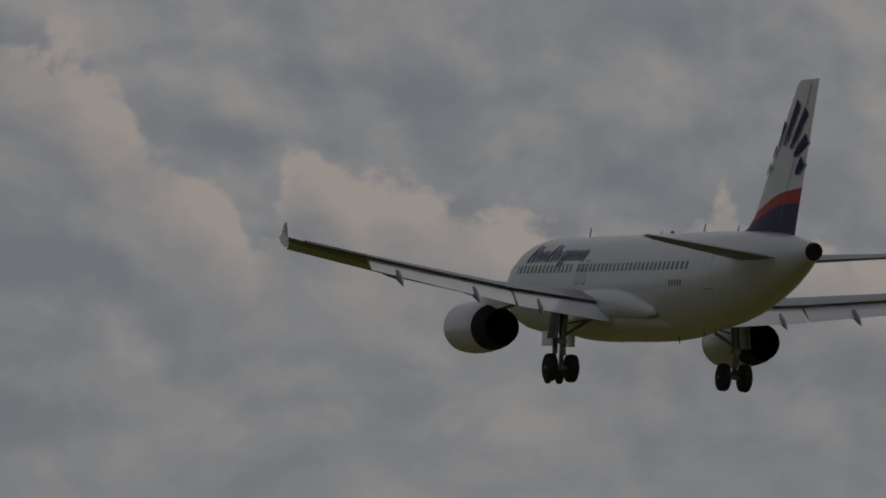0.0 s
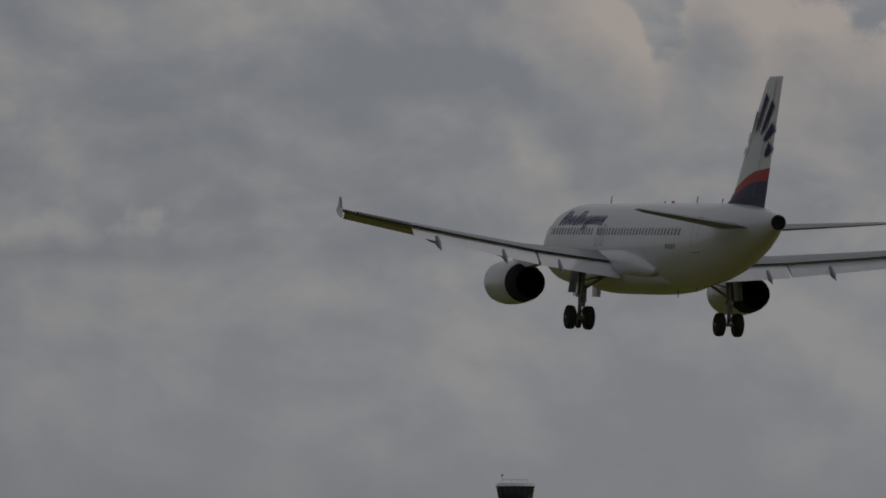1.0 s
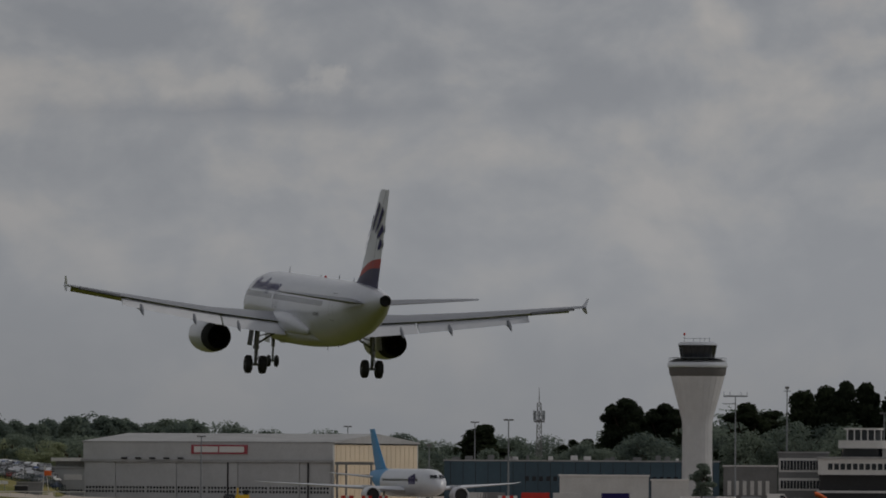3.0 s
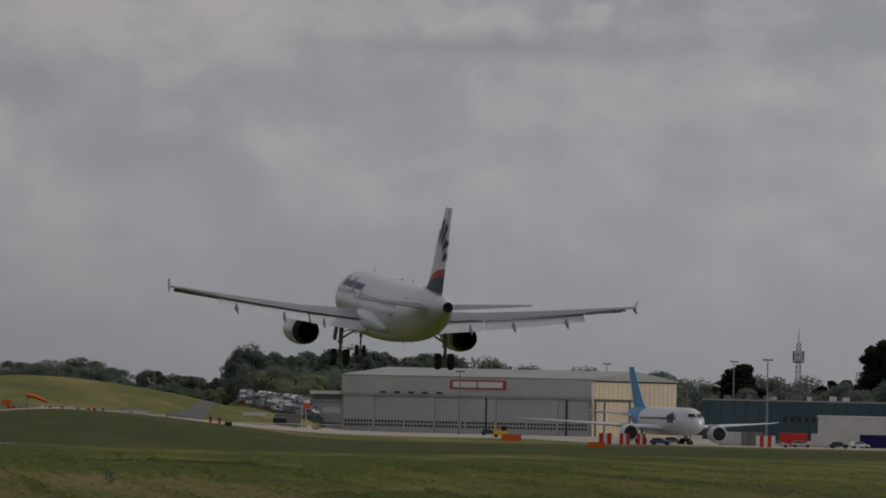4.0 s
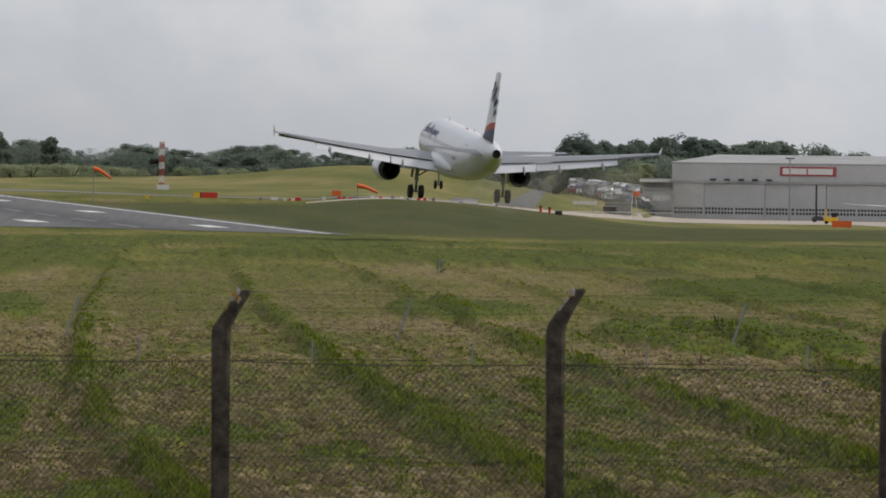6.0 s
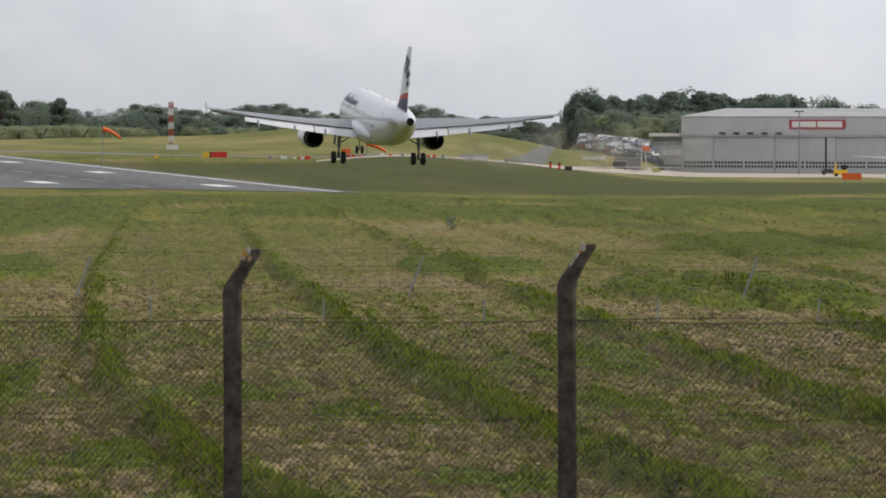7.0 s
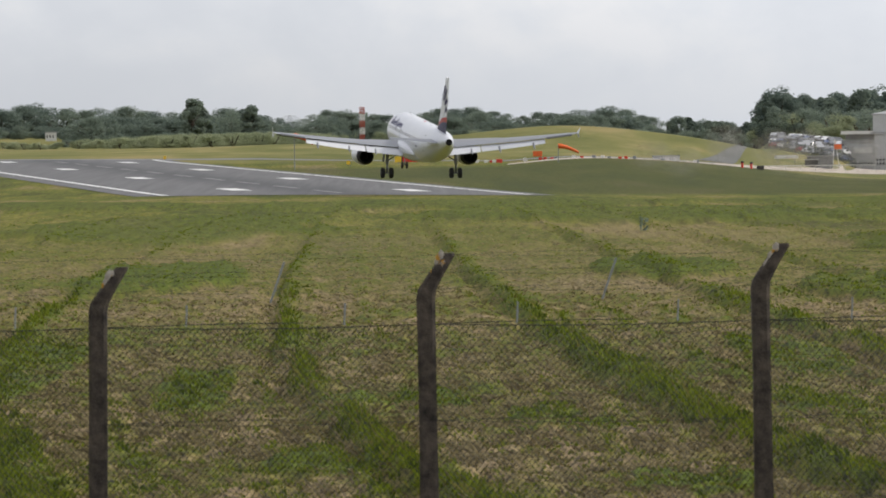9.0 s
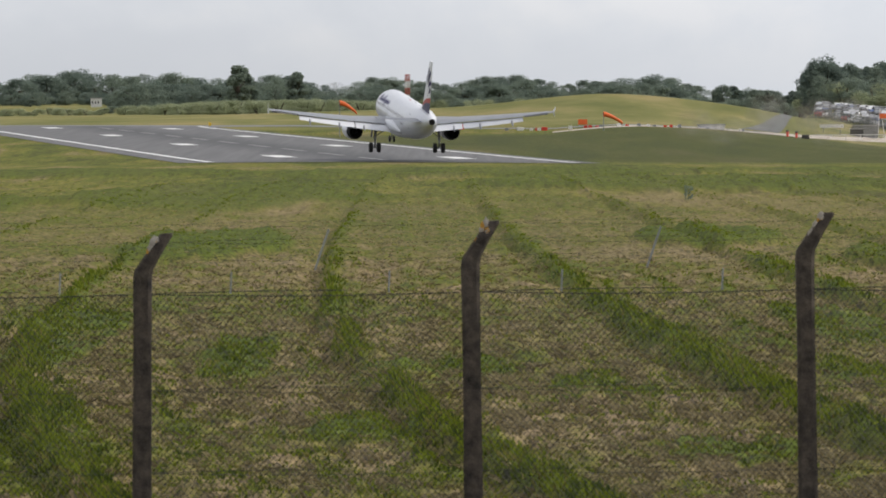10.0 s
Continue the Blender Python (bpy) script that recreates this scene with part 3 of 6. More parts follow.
def build_airliner():
    plane = thing("airliner", pose(0, 0, 0), "white twin-engine airliner with navy tail, landing with wheels and flaps down", "airliner")
    # fuselage
    bm = bmesh.new()
    loft(bm, [oval(0, 18 - s, z, w, h, 40) for s, w, h, z in FUSELAGE])
    body = part("fuselage", bm, WHITE, plane)
    bm = bmesh.new()
    lathe(bm, (0, 18 - 37.44, 1.12), (0, -1, 0), [(-0.02, 0.36), (0.02, 0.355), (0.10, 0.30), (0.06, 0.22), (0.03, 0.01)], 24)
    part("exhaust_cone", bm, BURNT, plane, "black auxiliary power exhaust in the tail cone")
    # belly fairing over the wing root
    bm = bmesh.new()
    belly = [(10.2, 0.9, 0.35, -1.75), (11.2, 1.65, 0.75, -1.62), (12.6, 2.08, 1.0, -1.42), (14.5, 2.22, 1.08, -1.33), (17.0, 2.26, 1.1, -1.31), (19.0, 2.22, 1.06, -1.32), (20.6, 2.08, 0.94, -1.36), (22.0, 1.75, 0.72, -1.45), (23.2, 1.2, 0.45, -1.6), (23.9, 0.5, 0.2, -1.75)]
    loft(bm, [oval(0, 18 - s, z, w, h, 36, 2.4) for s, w, h, z in belly])
    part("belly_fairing", bm, WHITE, plane)
    for side in (-1, 1):
        # wing root fillet that swells above the flap
        bm = bmesh.new()
        fil = [(12.0, 1.85, 0.10, 0.15, -0.75), (14.0, 1.95, 0.45, 0.5, -0.85), (16.5, 2.0, 0.62, 0.62, -0.9), (19.0, 1.98, 0.60, 0.62, -0.95), (20.8, 1.9, 0.46, 0.52, -1.05), (22.4, 1.75, 0.25, 0.35, -1.2), (23.2, 1.65, 0.08, 0.12, -1.3)]
        loft(bm, [oval(side * x, 18 - s, z, w, h, 20) for s, x, w, h, z in fil])
        part("wing_fillet", bm, WHITE, plane)
        bm = bmesh.new()
        loft(bm, [foil(le, te, side * y, z, t) for y, le, te, z, t in WING_PLAN])
        wing = part("wing", bm, WING, plane, "grey swept wing")
        # flaps, drooped behind the trailing edge
        for y0, y1, c0, c1 in ((2.25, 6.3, 1.45, 1.3), (6.42, 13.15, 1.25, 0.9)):
            bm = bmesh.new()
            rings = []
            for y, c in ((y0, c0), ((y0 + y1) / 2, (c0 + c1) / 2), (y1, c1)):
                le, te, z, t = wing_at(y)
                a = radians(30)
                ring = []
                for i in range(14):
                    u = 2 * math.pi * i / 14
                    p, q = 0.5 - 0.5 * math.cos(u), math.sin(u) * 0.085 * (1.25 - (0.5 - 0.5 * math.cos(u)))
                    ring.append((side * y, 18 - (te - 0.35 + c * (p * math.cos(a) + q * math.sin(a))), z - 0.10 - c * p * math.sin(a) + c * q * math.cos(a)))
                rings.append(ring)
            loft(bm, rings)
            part("flap", bm, FLAP, wing, "extended white flap")
        # aileron and gap line
        bm = bmesh.new()
        rings = []
        for y in (13.3, 16.0):
            le, te, z, t = wing_at(y)
            rings.append([(side * y, 18 - te + 0.1, z + 0.07), (side * y, 18 - te - 0.42, z - 0.05), (side * y, 18 - te - 0.42, z - 0.08), (side * y, 18 - te + 0.1, z - 0.1)])
        loft(bm, rings)
        part("aileron", bm, AILERON, wing, "dark grey aileron")
        # slat, drooped ahead of the leading edge
        bm = bmesh.new()
        rings = []
        for y in (2.4, 6.0, 10.0, 16.2):
            le, te, z, t = wing_at(y)
            c = 0.14 * (te - le)
            rings.append([(side * y, 18 - le + 0.3, z - 0.33), (side * y, 18 - le + 0.26, z - 0.12), (side * y, 18 - le - c + 0.3, z + 0.06), (side * y, 18 - le - c + 0.32, z + 0.0), (side * y, 18 - le + 0.12, z - 0.2)])
        loft(bm, rings)
        part("slat", bm, ALLOY, wing, "drooped metal slat")
        # canoe fairings under the flaps
        for y in (5.3, 8.3, 11.9):
            le, te, z, t = wing_at(y)
            bm = bmesh.new()
            loft(bm, [oval(side * y, 18 - (te + d), z + dz, r, r * 1.35, 14) for d, r, dz in ((-2.3, 0.02, -0.3), (-1.7, 0.10, -0.36), (-0.7, 0.15, -0.42), (0.2, 0.15, -0.50), (0.75, 0.11, -0.74), (1.15, 0.02, -0.98))])
            part("flap_fairing", bm, WING, wing, "canoe-shaped fairing under the flap")
        # wing tip fence
        bm = bmesh.new()
        rings = []
        for z, le, te, x in ((0.50, 20.9, 21.45, 16.83), (0.66, 20.3, 21.35, 16.80), (0.88, 19.85, 21.2, 16.78), (1.1, 20.35, 21.25, 16.82), (1.48, 20.95, 21.35, 16.90)):
            rings.append([(side * (x + dx), 18 - s, z) for s, dx in ((le, 0), (le + 0.3 * (te - le), 0.035), (te, 0), (le + 0.3 * (te - le), -0.035))])
        loft(bm, rings)
        part("wingtip_fence", bm, WHITE, wing, "white arrow-shaped wing tip fence")
        # engine
        bm = bmesh.new()
        ex, ez = side * 5.75, -2.12
        lathe(bm, (ex, 18 - 10.5, ez), (0, -1, 0), [(0.9, 0.02), (0.9, 0.78), (0.25, 0.82), (0.04, 0.88), (0.0, 0.93), (0.06, 0.99), (0.4, 1.06), (1.2, 1.10), (2.2, 1.09), (3.0, 1.04), (3.75, 0.97), (3.75, 0.92)], 40)
        nac = part("engine_nacelle", bm, WHITE, plane, "white engine nacelle with a dark exhaust")
        bm = bmesh.new()
        lathe(bm, (ex, 18 - 10.5, ez), (0, -1, 0), [(3.72, 0.90), (3.74, 0.955), (4.3, 0.90), (5.0, 0.76), (5.03, 0.72), (4.3, 0.66), (3.9, 0.6), (3.9, 0.01)], 36)
        part("nozzle", bm, BURNT, nac, "sooty black exhaust nozzle")
        bm = bmesh.new()
        lathe(bm, (ex, 18 - 10.5, ez), (0, -1, 0), [(3.92, 0.3), (4.2, 0.28), (4.7, 0.12), (4.85, 0.01)], 20)
        part("exhaust_plug", bm, BURNT, nac)
        bm = bmesh.new()
        lathe(bm, (ex, 18 - 10.5, ez), (0, -1, 0), [(-0.004, 0.93), (0.05, 1.0), (0.16, 1.032), (0.17, 1.02), (0.05, 0.96), (0.05, 0.86), (0.2, 0.82), (0.03, 0.87)], 36)
        part("inlet_lip", bm, ALLOY, nac, "polished metal intake lip")
        bm = bmesh.new()
        loft(bm, [[(ex + dx, 18 - s, z) for dx, z in ((-w, z0), (w, z0), (w, z1), (-w, z1))] for s, w, z0, z1 in ((12.2, 0.05, -1.15, -1.0), (13.2, 0.2, -1.2, -0.75), (15.0, 0.24, -1.4, -0.7), (16.6, 0.2, -1.25, -0.75), (18.0, 0.04, -0.95, -0.8))])
        part("pylon", bm, WHITE, plane)
        # tailplane
        bm = bmesh.new()
        loft(bm, [foil(le, te, side * y, z, t) for y, le, te, z, t in ((0.5, 31.0, 35.2, 0.82, 0.09), (1.3, 31.5, 35.3, 0.90, 0.09), (5.6, 34.3, 36.1, 1.33, 0.09), (6.22, 34.9, 36.25, 1.40, 0.07))])
        part("tailplane", bm, WING, plane, "light grey horizontal tailplane")
        # main landing gear
        gx, gy, gz = side * 3.795, 18 - 17.7, -3.70
        gear = new("main_gear")
        gear.parent = plane
        tagged(gear, "extended main landing gear leg with two wheels")
        bm = bmesh.new()
        rod(bm, (side * 3.70, gy + 0.12, -1.0), (gx, gy, -2.5), 0.17, 0.15)
        rod(bm, (gx, gy, -2.5), (gx, gy, -3.75), 0.10, 0.10)
        lathe(bm, (gx, gy, -2.62), (0, 0, 1), [(-0.1, 0.12), (-0.08, 0.2), (0.1, 0.2), (0.14, 0.15)], 16)
        rod(bm, (gx - 0.7, gy, gz), (gx + 0.7, gy, gz), 0.085)
        part("strut", bm, STEEL, gear)
        bm = bmesh.new()
        rod(bm, (gx - side * 0.1, gy + 0.05, -2.35), (side * 2.1, gy + 0.35, -1.35), 0.07)
        rod(bm, (gx - side * 0.05, gy + 0.1, -1.9), (side * 2.7, gy + 0.25, -1.65), 0.04)
        part("side_brace", bm, STEEL, gear)
        bm = bmesh.new()
        for za, zb, ya, yb in ((-2.7, -3.15, -0.16, -0.5), (-3.15, -3.6, -0.5, -0.14)):
            rod(bm, (gx - 0.08, gy + ya, za), (gx, gy + yb, zb), 0.035)
            rod(bm, (gx + 0.08, gy + ya, za), (gx, gy + yb, zb), 0.035)
        part("torque_link", bm, STEEL, gear)
        bm = bmesh.new()
        box(bm, -0.03, -0.62, -0.75, 0.03, 0.62, 0.75, 0.02, pose(gx + side * 0.36, gy, -1.75, 0, side * -6, 0))
        part("gear_door", bm, STEEL, gear, "grey door on the gear leg")
        for dx in (-0.465, 0.465):
            build_wheel(gear, gx + dx, gy, gz, 0.585, 0.42)
    # fin
    bm = bmesh.new()
    rings = []
    for z, le, te, t in ((1.45, 27.6, 35.1, 0.03), (1.9, 28.6, 35.15, 0.055), (2.15, 29.6, 35.2, 0.09), (2.6, 30.35, 35.35, 0.1), (4.5, 31.9, 35.95, 0.1), (6.5, 33.55, 36.6, 0.1), (7.75, 34.6, 37.0, 0.09), (7.93, 34.95, 37.05, 0.05)):
        rings.append([(p[2] - 0, p[1], z) for p in foil(le, te, 0, 0, t)])
    loft(bm, rings)
    fin = part("fin", bm, fin_paint(), plane, "white fin with navy rays, a red wave and a navy foot")
    # rudder hinge line
    for side in (-1, 1):
        bm = bmesh.new()
        pts = [(2.3, 33.75), (7.8, 36.35)]
        vs = []
        for z, s in pts:
            for d in (0, 0.05):
                vs.append(bm.verts.new((side * fin_half(s + d, z, 0.004), 18 - s - d, z)))
        bm.faces.new((vs[0], vs[1], vs[3], vs[2]))
        part("rudder_gap", bm, LINE, fin)
        # navy rays of the tail emblem, from the heel outwards
        rays = [((33.3, 5.3), (33.8, 6.3), 0.30), ((33.92, 5.35), (35.2, 7.05), 0.40), ((34.58, 5.22), (36.0, 6.7), 0.40), ((34.95, 4.92), (36.1, 5.6), 0.46), ((35.15, 4.2), (35.75, 4.72), 0.5), ((32.62, 4.85), (32.98, 5.35), 0.26), ((31.95, 4.2), (32.42, 4.65), 0.28)]
        for (s0, z0), (s1, z1), wd in rays:
            bm = bmesh.new()
            d = Vector((s1 - s0, z1 - z0)).normalized()
            nrm = Vector((d.y, -d.x))
            n, rows = 8, []
            for i in range(n + 1):
                f = i / n
                w = wd * (0.55 + 0.45 * f) * (0.6 + 0.4 * min(1, f * 5)) / 2
                row = []
                for k in (-1, -0.33, 0.33, 1):
                    s, z = s0 + (s1 - s0) * f + nrm.x * w * k, z0 + (z1 - z0) * f + nrm.y * w * k
                    row.append(bm.verts.new((side * fin_half(s, z, 0.005), 18 - s, z)))
                rows.append(row)
            for a, b in zip(rows, rows[1:]):
                for i in range(3):
                    bm.faces.new((a[i], a[i + 1], b[i + 1], b[i]))
            part("emblem_ray", bm, NAVY, fin, "navy painted ray")
    # nose gear
    gear = new("nose_gear")
    gear.parent = plane
    tagged(gear, "extended nose landing gear with twin wheels")
    gy = 18 - 5.0
    bm = bmesh.new()
    rod(bm, (0, gy + 0.1, -1.7), (0, gy, -2.9), 0.12)
    rod(bm, (0, gy, -2.9), (0, gy, -3.85), 0.07)
    rod(bm, (-0.35, gy, -3.83), (0.35, gy, -3.83), 0.05)
    rod(bm, (0, gy + 0.05, -2.7), (0, gy + 1.4, -1.8), 0.05)
    part("strut", bm, STEEL, gear)
    for dx in (-0.26, 0.26):
        build_wheel(gear, dx, gy, -3.83, 0.39, 0.22)
    for sd in (-1, 1):
        bm = bmesh.new()
        box(bm, -0.015, -0.75, -0.35, 0.015, 0.75, 0.3, 0.01, pose(sd * 0.5, gy - 0.4, -2.25))
        part("gear_door", bm, WHITE, gear, "open white nose gear door")
    # cabin windows, shared pane mesh per side
    for side in (-1, 1):
        first = None
        s = 5.0
        while s < 27.6:
            if not (12.7 < s < 13.1):
                if s < 7.0 or first is None or s > 23.2:
                    bm = bmesh.new()
                    patch(bm, side, s - 0.115, s + 0.115, 0.42, 0.76, out=0.006, nx=1, nz=2)
                    ob = part("window_pane", bm, DARKGLASS, body)
                    if s >= 7.0 and first is None:
                        first = (ob, s)
                else:
                    ob = new("window_pane", first[0].data)
                    ob.parent = body
                    ob.location = (0, first[1] - s, 0)
            s += 0.533
        # cabin doors and over-wing exits, drawn by their gaps
        for s0, s1, z0, z1 in ((3.6, 4.4, -0.55, 1.28), (29.1, 29.9, -0.4, 1.3), (13.35, 13.8, -0.1, 0.92), (14.25, 14.7, -0.1, 0.92)):
            bm = bmesh.new()
            g = 0.035
            for a, b, c, d in ((s0, s0 + g, z0, z1), (s1 - g, s1, z0, z1), (s0, s1, z0, z0 + g), (s0, s1, z1 - g, z1)):
                patch(bm, side, a, b, c, d, nx=1, nz=4 if d - c > 0.1 else 1)
            part("door_gap", bm, LINE, body, "dark gap round a cabin door")
        # the name on the flank, as slanted navy strokes
        x = 5.9
        for wdt, z0, z1 in ((1.05, 0.88, 1.66), (0.8, 0.92, 1.4), (0.8, 0.92, 1.4), (1.0, 0.88, 1.66), (0.78, 0.92, 1.4), (0.78, 0.66, 1.4), (0.6, 0.92, 1.4), (0.75, 0.92, 1.4), (0.72, 0.92, 1.4), (0.72, 0.92, 1.4)):
            for a, b, c, d in ((x, x + wdt * 0.3, z0, z1), (x + wdt * 0.3, x + wdt * 0.56, z0 + (z1 - z0) * 0.40, z0 + (z1 - z0) * 0.62), (x + wdt * 0.56, x + wdt * 0.82, z0, z1 - 0.06)):
                bm = bmesh.new()
                patch(bm, side, a, b, c, d, slant=0.35, nx=1, nz=4)
                part("name_stroke", bm, NAVY, body, "navy painted stroke")
            x += wdt
        # registration marks as bars
        for k in range(5):
            bm = bmesh.new()
            patch(bm, side, 25.6 + k * 0.30, 25.74 + k * 0.30, -0.24, 0.0, nx=1, nz=1)
            part("mark_bar", bm, LINE, body)
    # cockpit panes
    for side in (-1, 1):
        for s0, s1, z0, z1 in ((1.75, 2.35, 0.42, 0.85), (2.45, 3.0, 0.5, 1.02)):
            bm = bmesh.new()
            patch(bm, side, s0, s1, z0, z1)
            part("cockpit_pane", bm, DARKGLASS, body)
    # aerials
    for s, z, h, dz in ((9.0, 2.05, 0.4, 1), (24.0, 2.05, 0.35, 1), (18.5, 2.05, 0.12, 1), (28.2, 2.02, 0.25, 1), (21.5, -2.2, 0.3, -1), (24.6, -1.85, 0.35, -1), (26.0, -1.75, 0.25, -1)):
        bm = bmesh.new()
        loft(bm, [[(x, 18 - s - y - (0.15 if k else 0), z + dz * h * k) for x, y in ((-0.015 * (1 - k * 0.5), 0.07), (0.015 * (1 - k * 0.5), 0.07), (0.0, -0.09 * (1 - k * 0.5)))] for k in (0, 1)])
        part("aerial", bm, LINE, body)
    # beacon and tail lamp
    bm = bmesh.new()
    lathe(bm, (0, 18 - 20.0, 2.05), (0, 0, 1), [(0, 0.09), (0.08, 0.08), (0.12, 0.03)], 12)
    part("beacon", bm, RED, body)
    return plane


def fin_half(s, z, out):
    """Half the fin's thickness at s and z, plus out."""
    tab = [(2.15, 29.6, 35.2, 0.09), (2.6, 30.35, 35.35, 0.1), (4.5, 31.9, 35.95, 0.1), (6.5, 33.55, 36.6, 0.1), (7.75, 34.6, 37.0, 0.09), (7.93, 34.95, 37.05, 0.05)]
    z = min(max(z, tab[0][0]), tab[-1][0])
    for a, b in zip(tab, tab[1:]):
        if a[0] <= z <= b[0]:
            f = (z - a[0]) / (b[0] - a[0])
            le, te, t = (p + (q - p) * f for p, q in zip(a[1:], b[1:]))
    u = min(max((s - le) / (te - le), 0.002), 1)
    c = te - le
    return 5 * t * (0.2969 * math.sqrt(u) - 0.126 * u - 0.3516 * u * u + 0.2843 * u ** 3 - 0.1036 * u ** 4) * c + 0.012 * c + out


def fin_paint():
    """White above, a red wave, navy below."""
    m = bpy.data.materials.new("fin_paint")
    m.use_nodes = True
    t = m.node_tree
    b = t.nodes["Principled BSDF"]
    sep = node(t, "SeparateXYZ")
    t.links.new(t.nodes.new("ShaderNodeTexCoord").outputs["Object"], sep.inputs[0])
    s = maths(t, "SUBTRACT", -11.0, sep.outputs[1])
    wave = maths(t, "MULTIPLY_ADD", maths(t, "SINE", maths(t, "MULTIPLY_ADD", s, 1.1, -3.3)), 0.10, maths(t, "MULTIPLY_ADD", s, 0.13, 2.30))
    above = maths(t, "SUBTRACT", sep.outputs[2], wave)
    low = maths(t, "GREATER_THAN", above, 0.0)
    thick = maths(t, "MULTIPLY_ADD", s, 0.055, 0.22)
    top = maths(t, "GREATER_THAN", above, thick)
    c = mix(t, top, mix(t, low, (0.010, 0.006, 0.062), (0.42, 0.022, 0.010)), (0.72, 0.73, 0.75))
    t.links.new(c, b.inputs["Base Color"])
    b.inputs["Roughness"].default_value = 0.4
    b.inputs["Specular IOR Level"].default_value = 0.25
    return m


AIRLINER = build_airliner()

# ---- perimeter fence: it runs slightly towards the camera from left to right ----
POST = material("weathered_concrete", (0.052, 0.041, 0.032), 0.9, vary=0.9, scale=9.0, bump=1.0, bump_scale=14.0)
LICHEN = material("orange_lichen", (0.42, 0.22, 0.03), 0.9, vary=0.3, scale=20)
PALELICHEN = material("pale_lichen", (0.34, 0.31, 0.27), 0.9, vary=0.3, scale=20)
WIRE = material("dull_wire", (0.035, 0.035, 0.033), 0.6, 0.4, vary=0.2)
GALV = material("galvanised_steel", (0.24, 0.255, 0.27), 0.5, 0.5, vary=0.15)


def fence_point(u):
    """Ground place u metres along the fence, 0 at the middle post."""
    x, y = 0.452 - 0.2 + u * 0.9995, 71.9 - u * 0.030
    return x, y


POSTS = [-3.0 * k for k in (3, 2, 1)] + [0.0, 3.04, 6.08, 9.12]


